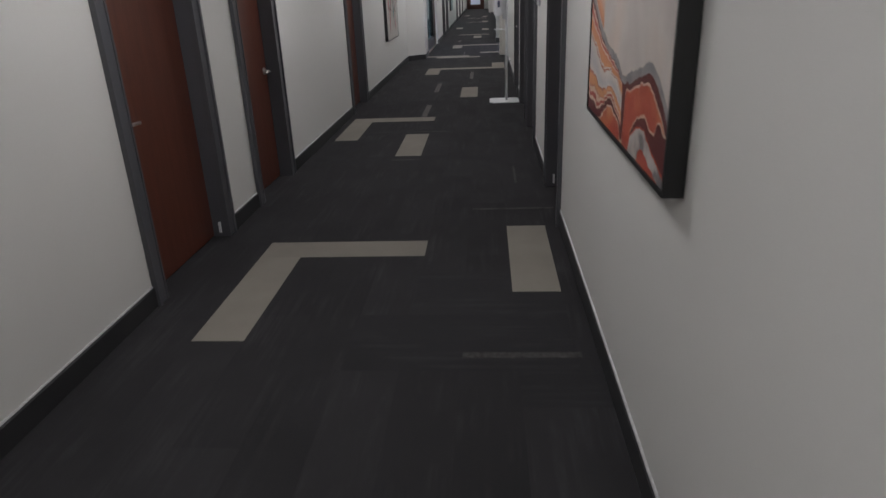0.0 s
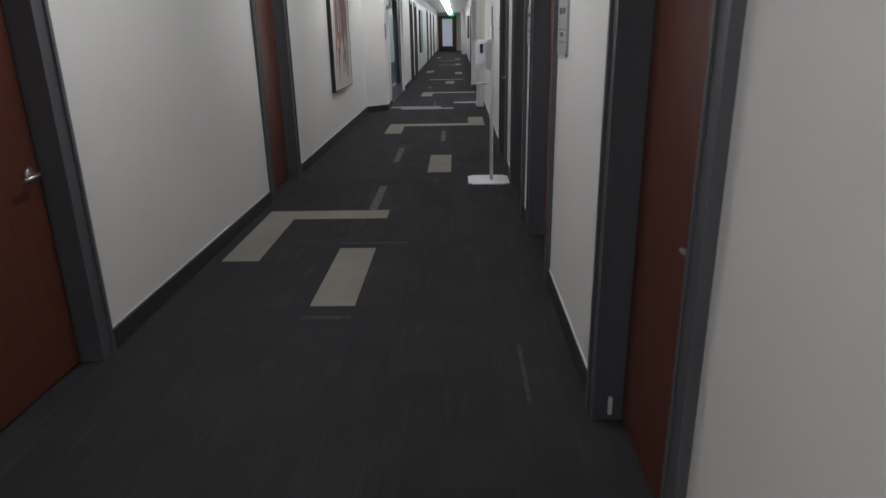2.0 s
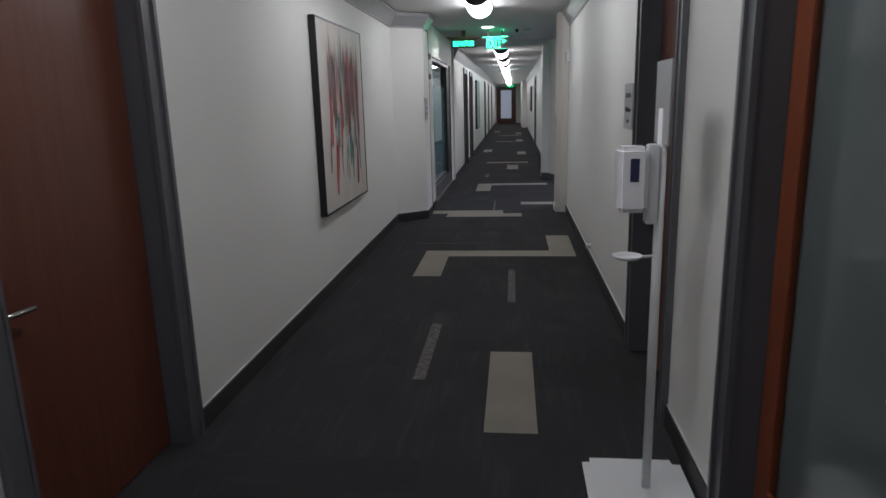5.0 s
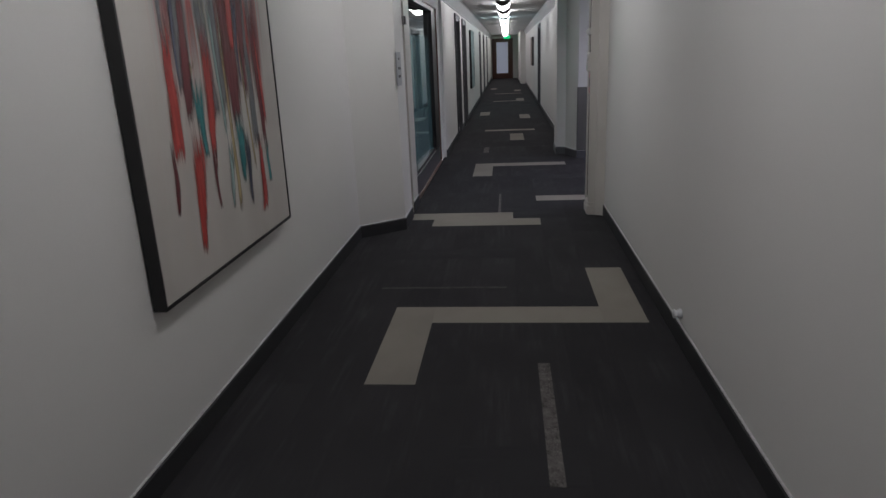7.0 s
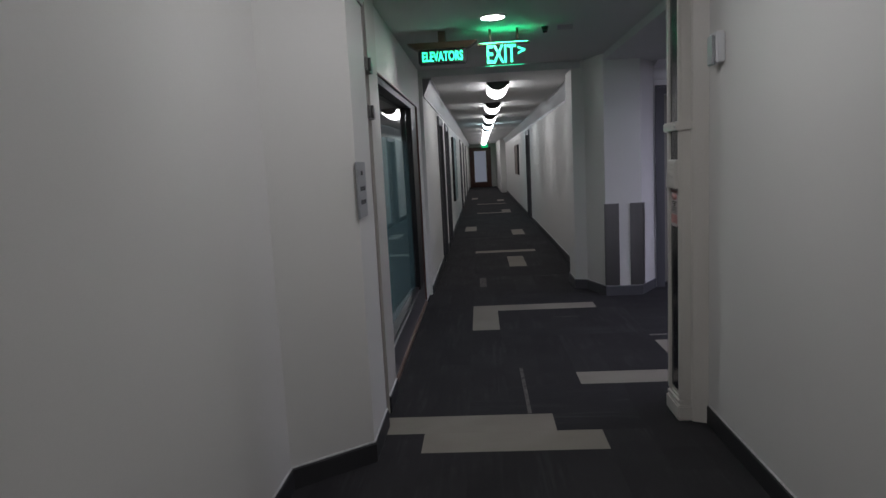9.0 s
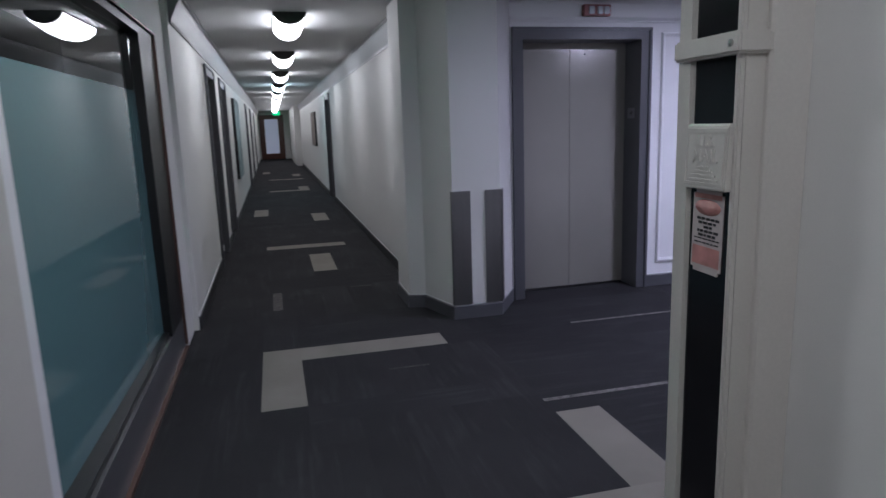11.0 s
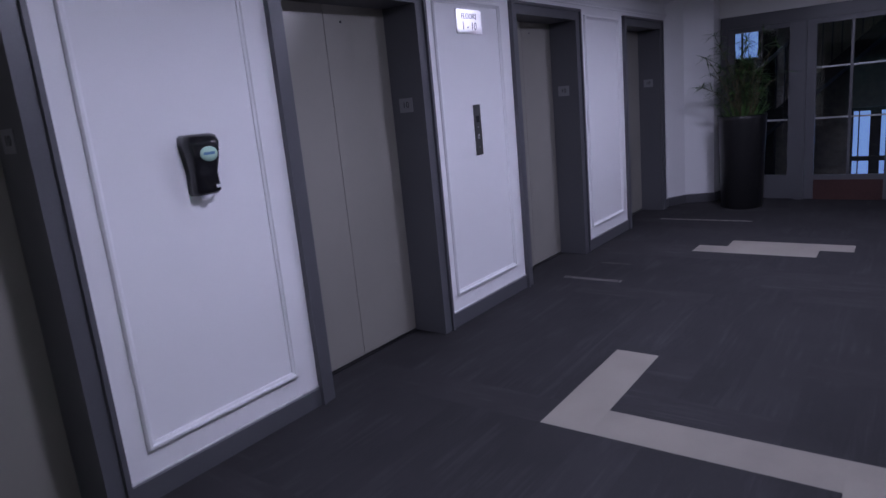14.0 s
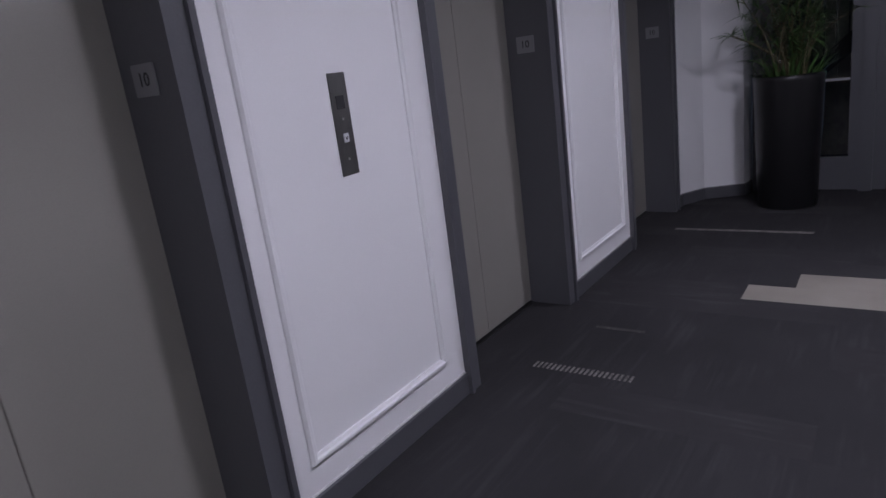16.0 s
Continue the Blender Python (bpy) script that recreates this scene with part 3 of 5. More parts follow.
tagged(part("wall_slot", boxes((-1.9, -1.345, 16.130, 16.295, 0, CEIL)), BLACK), "dark slot between two wall piers", "wall", kind=S)
tagged(part("trim_wood", boxes((-1.9, -1.302, 16.095, 16.130, 0, CEIL)), WOOD), "dark cherry edge strip beside a wall slot", "trim", kind=S)

# ---- lifts ----
def lift(x0):
    d = thing("elevator_door", "closed two-panel elevator door in a dark grey casing", "elevator", "elevators in the lobby", at=(x0, YL, 0))
    for u0, u1, e in ((0, LC, 0), (LW - LC, LW, LW - 0.022)):
        part("casing", boxes((u0, u1, -0.018, 0, 0, LH), (e, e + 0.022, -0.034, -0.018, 0, LH)), TRIM, d)
    part("head_casing", boxes((LC, LW - LC, -0.018, 0, LH - LC, LH), (0.022, LW - 0.022, -0.034, -0.018, LH - 0.022, LH)), TRIM, d)
    for u0, u1 in ((0.04, LC - 0.004), (LW - LC + 0.004, LW - 0.04)):
        part("reveal", boxes((u0, u1, 0, 0.30, 0, LH - LC + 0.03)), TRIM, d, "dark grey side reveal")
    part("reveal_head", boxes((LC - 0.004, LW - LC + 0.004, 0, 0.30, LH - LC + 0.004, LH - 0.04)), TRIM, d)
    m = LW / 2
    for u0, u1 in ((LC - 0.004, m - 0.0012), (m + 0.0012, LW - LC + 0.004)):
        part("door_panel", B(u0, u1, 0.245, 0.275, 0.012, LH - LC + 0.004, bevel=0.0022), LIFT, d, "warm grey enamelled door panel")
    part("shaft_seal", boxes((LC, LW - LC, 0.28, 0.285, 0, LH - LC)), TRIM, d)
    part("threshold", boxes((LC - 0.004, LW - LC + 0.004, 0.225, 0.28, -0.004, 0.005)), BLACK, d, "dark threshold")
    pl = part("floor_number_plate", B(LW - LC + 0.004, LW - LC - 0.001, 0.075, 0.185, 1.50, 1.59, bevel=0.002), PLATEM, d, "square floor number plate")
    text("floor_number", "10", 0.055, frame_m((LW - LC - 0.0015, 0.13, 1.545), (0, -1, 0)), INK, pl, 0.001)
    part("key_hole", lathe([(0, 0), (0.008, 0), (0.008, 0.003), (0, 0.003)], 12), INK, d).matrix_basis = pose(m + 0.14, 0.245, LH - LC - 0.09, 90, 0, 0)
    return d


first = lift(LX[0])
for xx in LX[1:]:
    copy_thing(first, pose(xx, YL, 0))

# panel mouldings
for x0 in (2.625, 4.942, 7.285):
    x1 = x0 + 0.838
    pm = sweep([(-0.017, 0.0), (0.017, 0.0), (0.017, 0.008), (0.006, 0.012), (0.002, 0.02), (-0.01, 0.02), (-0.017, 0.01)],
               [(x0 + 0.017, 0.235), (x1 - 0.017, 0.235), (x1 - 0.017, 2.19), (x0 + 0.017, 2.19)], True)
    bmesh.ops.transform(pm, matrix=Matrix(((1, 0, 0, 0), (0, 0, -1, YL), (0, 1, 0, 0), (0, 0, 0, 1))), verts=pm.verts[:])
    bmesh.ops.recalc_face_normals(pm, faces=pm.faces[:])
    tagged(part("panel_moulding", pm, PANELW), "white picture-frame moulding on the lobby wall", "moulding", kind=S)

# call plate, floors sign, soap dispenser
cp = thing("call_panel", "narrow brushed steel elevator call panel on the white wall", "call panel", at=(5.377, YL, 1.328))
part("plate", B(-0.044, 0.044, -0.005, 0, -0.178, 0.178, bevel=0.002), STEEL, cp)
part("call_button", B(-0.014, 0.014, -0.009, -0.005, -0.062, -0.030, bevel=0.002), WHITEP, cp, "white square down button")
text("arrow", "v", 0.028, frame_m((0, -0.0095, -0.046), (1, 0, 0)), INK, cp, 0.0005)
part("indicator", B(-0.02, 0.02, -0.0065, -0.005, 0.055, 0.10), INK, cp)
for z in (0.02, -0.12):
    part("screw", lathe([(0, 0), (0.005, 0), (0.005, 0.002), (0, 0.002)], 10), CHROME, cp).matrix_basis = pose(0, -0.005, z, 90, 0, 0)
fs = thing("floors_sign", "silver sign naming the floors served, on the white wall", "sign", at=(5.362, YL, 2.065))
part("plate", B(-0.155, 0.155, -0.008, 0, -0.08, 0.08, bevel=0.002), CHROME, fs)
text("lettering", "FLOORS", 0.052, frame_m((0, -0.0085, 0.035), (1, 0, 0)), INK, fs, 0.0008)
for word, off in (("1", -0.075), ("-", -0.02), ("10", 0.055)):
    text("lettering", word, 0.075, frame_m((off, -0.0085, -0.03), (1, 0, 0)), INK, fs, 0.0008)

sd = thing("soap_dispenser", "black wall-mounted hand sanitizer dispenser with an oval label", "dispenser", at=(3.09, YL, 1.366))
bm = bmesh.new()
rings = []
for z, w, dp in ((-0.125, 0.055, 0.065), (-0.11, 0.062, 0.085), (-0.03, 0.060, 0.082), (0.03, 0.068, 0.10), (0.10, 0.078, 0.105), (0.128, 0.074, 0.09), (0.138, 0.06, 0.06)):
    pts = [(-w, 0), (-w, -dp * 0.72), (-w * 0.8, -dp * 0.93), (-w * 0.4, -dp), (w * 0.4, -dp), (w * 0.8, -dp * 0.93), (w, -dp * 0.72), (w, 0)]
    rings.append([bm.verts.new((px, py, z)) for px, py in pts])
for r, q in zip(rings, rings[1:]):
    for j in range(8):
        bm.faces.new((r[j], r[(j + 1) % 8], q[(j + 1) % 8], q[j])).smooth = True
bm.faces.new(rings[0][::-1])
bm.faces.new(rings[-1])
bmesh.ops.recalc_face_normals(bm, faces=bm.faces[:])
body = part("body", bm, BLACKP, sd)
lab = lathe([(0, 0), (1, 0), (1, 1), (0, 1)], 28)
bmesh.ops.transform(lab, matrix=Matrix.Translation((0.0, -0.102, 0.052)) @ Matrix.Rotation(math.pi / 2, 4, "X") @ Matrix.Diagonal((0.042, 0.032, 0.006, 1)), verts=lab.verts[:])
part("label", lab, mat("pale_green_label", (0.42, 0.62, 0.50), 0.4, bump=0), body, "pale green oval label")
part("label_mark", B(-0.028, 0.026, -0.110, -0.1085, 0.048, 0.060), mat("label_blue", (0.10, 0.22, 0.35), 0.4, bump=0), body)
part("nozzle", lathe([(0, -0.02), (0.022, -0.02), (0.028, 0.0), (0, 0.0)], 16, (0, -0.04, -0.125)), WHITEP, body, "pale nozzle under the dispenser")
part("sensor_window", B(0.02, 0.05, -0.084, -0.0805, -0.10, -0.085), WHITEP, body)

# steel corner guards on the lobby column
for pts in ([(0.626, 19.512), (0.631, 19.494), (0.775, 19.494)], [(0.892, 19.494), (1.019, 19.494), (1.055, 19.548)]):
    path = pts[::-1]
    tagged(part("corner_guard", sweep([(0, 0.112), (0.005, 0.112), (0.005, 1.0), (0, 1.0)], path), STEEL), "brushed steel corner guard on the column", "corner guard", "column corner guards")


# ---- luminaires ----
def luminaire(x, y, z, light=LAMP, label="bowed glowing ceiling light with dark end caps"):
    d = thing("ceiling_light", label, "lamp", "corridor ceiling lights", at=(x, y, z))
    L, W, n, k = 0.45, 0.134, 18, 14

    def depth(t):
        return 0.090 + 0.060 * math.cos(t * math.pi / 2) ** 0.6
    bm = bmesh.new()
    rows = []
    for i in range(n + 1):
        t = -1 + 2 * i / n
        dp = depth(abs(t) * 0.985)
        rows.append([bm.verts.new((W * math.cos(a) * (1 - 0.10 * math.sin(a) ** 2), L * t, -0.012 - dp * math.sin(a) ** 0.8)) for a in (math.pi * j / k for j in range(k + 1))])
    for r, q in zip(rows, rows[1:]):
        for j in range(k):
            bm.faces.new((r[j], r[j + 1], q[j + 1], q[j])).smooth = True
    bmesh.ops.recalc_face_normals(bm, faces=bm.faces[:])
    part("diffuser", bm, light, d, "glowing white diffuser")
    for sgn in (-1, 1):
        cm = bmesh.new()
        f, bk = [], []
        for j in range(k + 1):
            a = math.pi * j / k
            f.append(cm.verts.new((W * 1.06 * math.cos(a), sgn * (L + 0.012), -0.0 - 0.100 * math.sin(a))))
            bk.append(cm.verts.new((W * 1.06 * math.cos(a), sgn * (L - 0.004), -0.0 - 0.100 * math.sin(a))))
        cm.faces.new(f)
        cm.faces.new(bk[::-1])
        for j in range(k):
            cm.faces.new((f[j], bk[j], bk[j + 1], f[j + 1]))
        cm.faces.new((f[0], f[-1], bk[-1], bk[0]))
        bmesh.ops.recalc_face_normals(cm, faces=cm.faces[:])
        part("end_cap", cm, CAPM, d, "dark metal end cap")
    part("mounting_plate", B(-W * 1.06, W * 1.06, -L, L, -0.011, 0), CAPM, d)
    return d


lum = luminaire(-0.42, 21.20, FCEIL)
for i in (1, 2, 4, 5, 6, 7, 8, 9):
    copy_thing(lum, pose(-0.42, 21.20 + 2.92 * i, FCEIL))
luminaire(-0.42, 21.20 + 2.92 * 3, FCEIL, BLUELAMP, "bowed ceiling light with a cooler bluish glow")
for i in range(6):
    copy_thing(lum, pose(-0.56, 14.85 - 2.92 * i, CEIL))


def downlight(x, y, z, r, material, label):
    d = thing("downlight", label, "lamp", "ceiling downlights", at=(x, y, z))
    part("trim_ring", lathe([(r, -0.004), (r, -0.010), (r + 0.018, -0.008), (r + 0.022, 0.0), (r, 0.0)], 32), WHITEP, d)
    part("lens", lathe([(0, -0.006), (r, -0.006), (r, -0.002), (0, -0.002)], 32), material, d, "glowing round lens")
    return d


downlight(-0.55, 17.42, CEIL, 0.085, DISC, "round recessed ceiling downlight, lit")
for xx in (3.04, 5.36, 7.70):
    downlight(xx, 18.10, LCEIL, 0.13, COOL, "round recessed lobby downlight with cool white light")
# added fill light, out of view, to lift the column and first elevator
downlight(0.92, 17.7, LCEIL, 0.045, COOL, "small unseen fill downlight with cool white light, added for the column")

# ---- signs hanging from the ceiling ----
ex = thing("exit_sign", "edge-lit clear exit sign with green letters", "exit sign", at=(-0.455, 17.88, 2.36))
part("canopy", B(-0.21, 0.21, -0.02, 0.02, 0.084, 0.100, bevel=0.004), BRONZE, ex, "slim ceiling canopy")
part("stem", boxes((-0.12, -0.10, -0.01, 0.01, 0.104, CEIL - 2.36)), BRONZE, ex)
part("stem", boxes((0.10, 0.12, -0.01, 0.01, 0.104, CEIL - 2.36)), BRONZE, ex)
part("panel", B(-0.155, 0.165, -0.004, 0.004, -0.075, 0.084), CLEAR, ex, "clear acrylic panel").visible_shadow = False
part("edge_light", boxes((-0.155, 0.165, -0.003, 0.003, -0.079, -0.0755)), GREENDIM, ex)
part("lamp_strip", boxes((-0.19, 0.19, -0.01, 0.01, 0.1003, 0.104)), GREENTOP, ex)
text("lettering", "EXIT", 0.20, frame_m((-0.025, -0.006, 0.006), (1, 0, 0)) @ Matrix.Diagonal((0.58, 1, 1, 1)), GREEN, ex, 0.001, 0.004)
text("arrow", ">", 0.11, frame_m((0.14, -0.006, 0.03), (1, 0, 0)), GREEN, ex, 0.001, 0.003)
el = thing("elevator_sign", "dark hanging sign with glowing green lettering", "sign", at=(-0.95, 17.85, 2.37))
part("box", B(-0.195, 0.195, -0.04, 0.04, -0.058, 0.062, bevel=0.012), BLACK, el, "dark rounded sign box")
cm = bmesh.new()
lo = [cm.verts.new(p) for p in ((-0.21, -0.05, 0.0625), (0.21, -0.05, 0.0625), (0.21, 0.05, 0.0625), (-0.21, 0.05, 0.0625))]
hi = [cm.verts.new(p) for p in ((-0.28, -0.08, 0.108), (0.28, -0.08, 0.108), (0.28, 0.08, 0.108), (-0.28, 0.08, 0.108))]
cm.faces.new(lo[::-1]); cm.faces.new(hi)
for j in range(4):
    cm.faces.new((lo[j], lo[(j + 1) % 4], hi[(j + 1) % 4], hi[j]))
part("canopy", cm, BRONZE, el, "flared bronze canopy")
part("stem", boxes((-0.03, 0.03, -0.03, 0.03, 0.108, CEIL - 2.37)), BRONZE, el)
text("lettering", "ELEVATORS", 0.105, frame_m((0, -0.042, -0.002), (1, 0, 0)) @ Matrix.Diagonal((0.60, 1, 1, 1)), GREEN, el, 0.001, 0.002)
fx = thing("exit_sign", "small green lit exit sign at the far corridor end", "exit sign", at=(-0.35, 49.8, FCEIL - 0.13))
part("panel", B(-0.18, 0.18, -0.02, 0.02, -0.10, 0.10), GREENFAR, fx)
part("canopy", B(-0.1, 0.1, -0.03, 0.03, 0.10, 0.13), BRONZE, fx)

# ---- wall plates beside the doors ----
def plate(X, s, y0, y1, z0, z1, rows, label, words=""):
    """s: direction into the room; rows of bars as (height, share of width, thickness)."""
    yc, zc, w, h = (y0 + y1) / 2, (z0 + z1) / 2, abs(y1 - y0), z1 - z0
    d = thing("door_sign", label, "sign", "door signs", at=(X, yc, zc))
    part("plate", B(0, s * 0.012, -w / 2, w / 2, -h / 2, h / 2, bevel=0.003), SILVER, d, "silver plate")
    for zz, sh, th, off in rows:
        part("text_bar", B(s * 0.012, s * 0.0132, -w * sh / 2 + off * w, w * sh / 2 + off * w, zz * h - th / 2, zz * h + th / 2), INK, d)
    if words:
        text("lettering", words, 0.042, frame_m((s * 0.0135, 0, -0.02), (0, s, 0)), INK, d, 0.0006)
    return d


R3 = ((0.26, 0.28, 0.028, 0.17), (0.26, 0.24, 0.028, -0.18), (-0.14, 0.30, 0.02, 0.0), (-0.05, 0.75, 0.003, 0.0), (-0.27, 0.75, 0.003, 0.0))
plate(XR, -1, 6.40, 6.68, 1.30, 1.57, R3, "square silver suite sign beside a glazed door")
plate(XR, -1, 7.89, 8.165, 1.31, 1.58, R3, "square silver suite sign between two glazed doors")
plate(XR, -1, 11.24, 11.52, 1.31, 1.58, ((0.24, 0.62, 0.026, 0.0), (-0.33, 0.10, 0.02, 0.07), (-0.33, 0.10, 0.02, -0.07)), "square silver mail room sign beside the keypad door", "Mail Room")
plate(FL, 1, 15.615, 15.835, 1.272, 1.552, ((0.30, 0.22, 0.022, 0.0), (0.02, 0.22, 0.022, 0.22), (0.02, 0.32, 0.022, -0.12), (-0.22, 0.22, 0.022, 0.22), (-0.22, 0.32, 0.022, -0.12)), "silver directory sign on the chamfered pier")

# ---- paintings ----
def ramp(nt, cols, src, constant=False):
    r = nt.nodes.new("ShaderNodeValToRGB")
    if constant:
        r.color_ramp.interpolation = "CONSTANT"
    while len(r.color_ramp.elements) < len(cols):
        r.color_ramp.elements.new(0.5)
    for el_, (p_, c_) in zip(r.color_ramp.elements, cols):
        el_.position, el_.color = p_, (*c_, 1)
    nt.links.new(src, r.inputs[0])
    return r.outputs[0]


def arith(nt, op, a, b, c=None):
    m = nt.nodes.new("ShaderNodeMath")
    m.operation = op
    for k, v in enumerate((a, b, c)):
        if v is None:
            continue
        if isinstance(v, (int, float)):
            m.inputs[k].default_value = v
        else:
            nt.links.new(v, m.inputs[k])
    return m.outputs[0]


def noise_of(nt, vec, scale, detail=4.0, stretch=None, rough=0.5):
    n = nt.nodes.new("ShaderNodeTexNoise")
    n.inputs["Scale"].default_value, n.inputs["Detail"].default_value, n.inputs["Roughness"].default_value = scale, detail, rough
    if stretch:
        mp = nt.nodes.new("ShaderNodeMapping")
        mp.inputs["Scale"].default_value = stretch
        nt.links.new(vec, mp.inputs[0])
        vec = mp.outputs[0]
    nt.links.new(vec, n.inputs[0])
    return n.outputs[0]


def mixed(nt, fac, a, b):
    m = nt.nodes.new("ShaderNodeMix")
    m.data_type = "RGBA"
    nt.links.new(fac, m.inputs[0])
    nt.links.new(a, m.inputs[6])
    nt.links.new(b, m.inputs[7])
    return m.outputs[2]


def curve_of(nt, src, points):
    c = nt.nodes.new("ShaderNodeFloatCurve")
    cv = c.mapping.curves[0]
    while len(cv.points) < len(points):
        cv.points.new(0.5, 0.5)
    for p, q in zip(cv.points, points):
        p.location = q
    c.mapping.update()
    nt.links.new(src, c.inputs["Value"])
    return c.outputs[0]


def paint_base(name):
    m = bpy.data.materials.new(name)
    m.use_nodes = True
    nt = m.node_tree
    b = nt.nodes["Principled BSDF"]
    b.inputs["Roughness"].default_value = 0.5
    tc = nt.nodes.new("ShaderNodeTexCoord")
    sep = nt.nodes.new("ShaderNodeSeparateXYZ")
    nt.links.new(tc.outputs["Object"], sep.inputs[0])
    bp = nt.nodes.new("ShaderNodeBump")
    bp.inputs["Strength"].default_value, bp.inputs["Distance"].default_value = 0.3, 0.003
    nt.links.new(noise_of(nt, tc.outputs["Object"], 300, 3), bp.inputs["Height"])
    nt.links.new(bp.outputs[0], b.inputs["Normal"])
    return m, nt, b, tc.outputs["Object"], sep.outputs["Y"], sep.outputs["Z"]


def agate():
    """Agate: a grey crest over maroon and red dunes, thin orange bands on one side, a grey swirl low down."""
    m, nt, b, vec, y, z = paint_base("agate_paint")
    wob = arith(nt, "ADD", arith(nt, "MULTIPLY_ADD", noise_of(nt, vec, 11, 3), 0.030, -0.015), arith(nt, "MULTIPLY_ADD", noise_of(nt, vec, 26, 2), 0.018, -0.009))
    ripple = arith(nt, "MULTIPLY_ADD", noise_of(nt, vec, 5.5, 2), 0.11, -0.055)
    u = arith(nt, "ADD", arith(nt, "MULTIPLY_ADD", y, 0.8, 0.5), arith(nt, "MULTIPLY", wob, 0.7))
    h = arith(nt, "ADD", arith(nt, "MULTIPLY_ADD", z, 0.8, 0.5), wob)
    crest = curve_of(nt, u, [(0, 0.13), (0.057, 0.176), (0.105, 0.203), (0.17, 0.226), (0.287, 0.202), (0.392, 0.178), (0.44, 0.164), (0.545, 0.205), (0.674, 0.225), (0.78, 0.26), (0.887, 0.316), (1, 0.37)])
    low = curve_of(nt, u, [(0, 0.09), (0.061, 0.136), (0.102, 0.157), (0.17, 0.187), (0.215, 0.187), (0.275, 0.17), (0.37, 0.148), (0.405, 0.135), (0.425, 0.02), (0.455, 0.02), (0.475, 0.048), (0.529, 0.058), (0.625, 0.072), (0.74, 0.02), (1, 0)])
    dune = curve_of(nt, u, [(0, 0.0), (0.433, 0.049), (0.529, 0.069), (0.625, 0.085), (0.681, 0.068), (0.737, 0.036), (0.918, 0.025), (1, 0.03)])
    arch = curve_of(nt, u, [(0, 0.10), (0.048, 0.117), (0.086, 0.128), (0.113, 0.107), (0.16, 0.106), (0.199, 0.117), (0.273, 0.105), (0.324, 0.06), (0.36, 0.0), (1, 0)])
    core = curve_of(nt, u, [(0, 0.02), (0.076, 0.045), (0.127, 0.061), (0.167, 0.08), (0.226, 0.088), (0.283, 0.073), (0.33, 0.04), (0.36, 0.0), (1, 0)])
    heart = curve_of(nt, u, [(0, 0), (0.081, 0.015), (0.141, 0.031), (0.182, 0.046), (0.23, 0.044), (0.27, 0), (1, 0)])
    W_, O_, P_, R_, M_ = (0.55, 0.50, 0.46), (0.60, 0.27, 0.12), (0.58, 0.42, 0.32), (0.40, 0.075, 0.055), (0.115, 0.024, 0.025)
    Q_, D_ = (0.46, 0.17, 0.11), (0.47, 0.45, 0.45)
    t = arith(nt, "DIVIDE", arith(nt, "SUBTRACT", h, dune), arith(nt, "MAXIMUM", arith(nt, "SUBTRACT", crest, dune), 0.03))
    inner = arith(nt, "MULTIPLY", t, arith(nt, "MULTIPLY_ADD", t, -4.0, 4.0))
    t = arith(nt, "ADD", t, arith(nt, "MULTIPLY", inner, arith(nt, "MULTIPLY", ripple, 3.2)))
    bands = ramp(nt, [(0.0, M_), (0.05, M_), (0.06, P_), (0.085, P_), (0.095, R_), (0.13, R_), (0.145, P_), (0.185, P_), (0.195, Q_), (0.215, O_), (0.29, O_), (0.30, Q_), (0.315, Q_), (0.33, W_), (0.42, D_), (0.54, W_),
                      (0.60, W_), (0.61, Q_), (0.63, Q_), (0.64, W_), (0.655, W_), (0.67, O_), (0.80, (0.56, 0.21, 0.10)), (0.815, P_), (0.835, P_), (0.845, R_), (0.885, R_), (0.895, P_), (0.91, P_), (0.92, M_), (1.0, M_)], t)
    ground = ramp(nt, [(0.30, (0.50, 0.44, 0.41)), (0.5, W_), (0.72, (0.55, 0.46, 0.40))], noise_of(nt, vec, 3.5, 4))
    warm = ramp(nt, [(0.0, (0.47, 0.15, 0.09)), (0.35, O_), (1.0, W_)], arith(nt, "MULTIPLY", arith(nt, "SUBTRACT", h, crest), 9.0))
    reds = ramp(nt, [(0.30, (0.34, 0.055, 0.035)), (0.48, (0.44, 0.085, 0.05)), (0.60, (0.52, 0.15, 0.07)), (0.72, (0.60, 0.26, 0.12))], noise_of(nt, vec, 4.0, 5))
    wave = nt.nodes.new("ShaderNodeTexWave")
    wave.inputs["Scale"].default_value, wave.inputs["Distortion"].default_value, wave.inputs["Detail"].default_value = 9.0, 7.0, 2.0
    nt.links.new(vec, wave.inputs[0])
    swirl = ramp(nt, [(0.05, (0.18, 0.17, 0.17)), (0.3, (0.36, 0.33, 0.31)), (1.0, (0.46, 0.42, 0.39))], wave.outputs[1])
    maroon = ramp(nt, [(0.3, (0.085, 0.02, 0.021)), (0.7, (0.14, 0.03, 0.028))], noise_of(nt, vec, 7, 3))
    greys = ramp(nt, [(0.3, (0.19, 0.185, 0.19)), (0.7, (0.31, 0.29, 0.28))], noise_of(nt, vec, 14, 3))

    pale_edge = ramp(nt, [(0.3, (0.52, 0.44, 0.36)), (0.7, W_)], noise_of(nt, vec, 9, 2))

    def under(line, off=0.0):
        return arith(nt, "LESS_THAN", h, arith(nt, "ADD", line, off))
    north = arith(nt, "GREATER_THAN", u, 0.452)
    col = mixed(nt, arith(nt, "GREATER_THAN", u, 0.76), ground, warm)
    col = mixed(nt, under(crest, 0.014), col, pale_edge)
    col = mixed(nt, under(crest, 0.010), col, greys)
    col = mixed(nt, under(crest, -0.012), col, maroon)
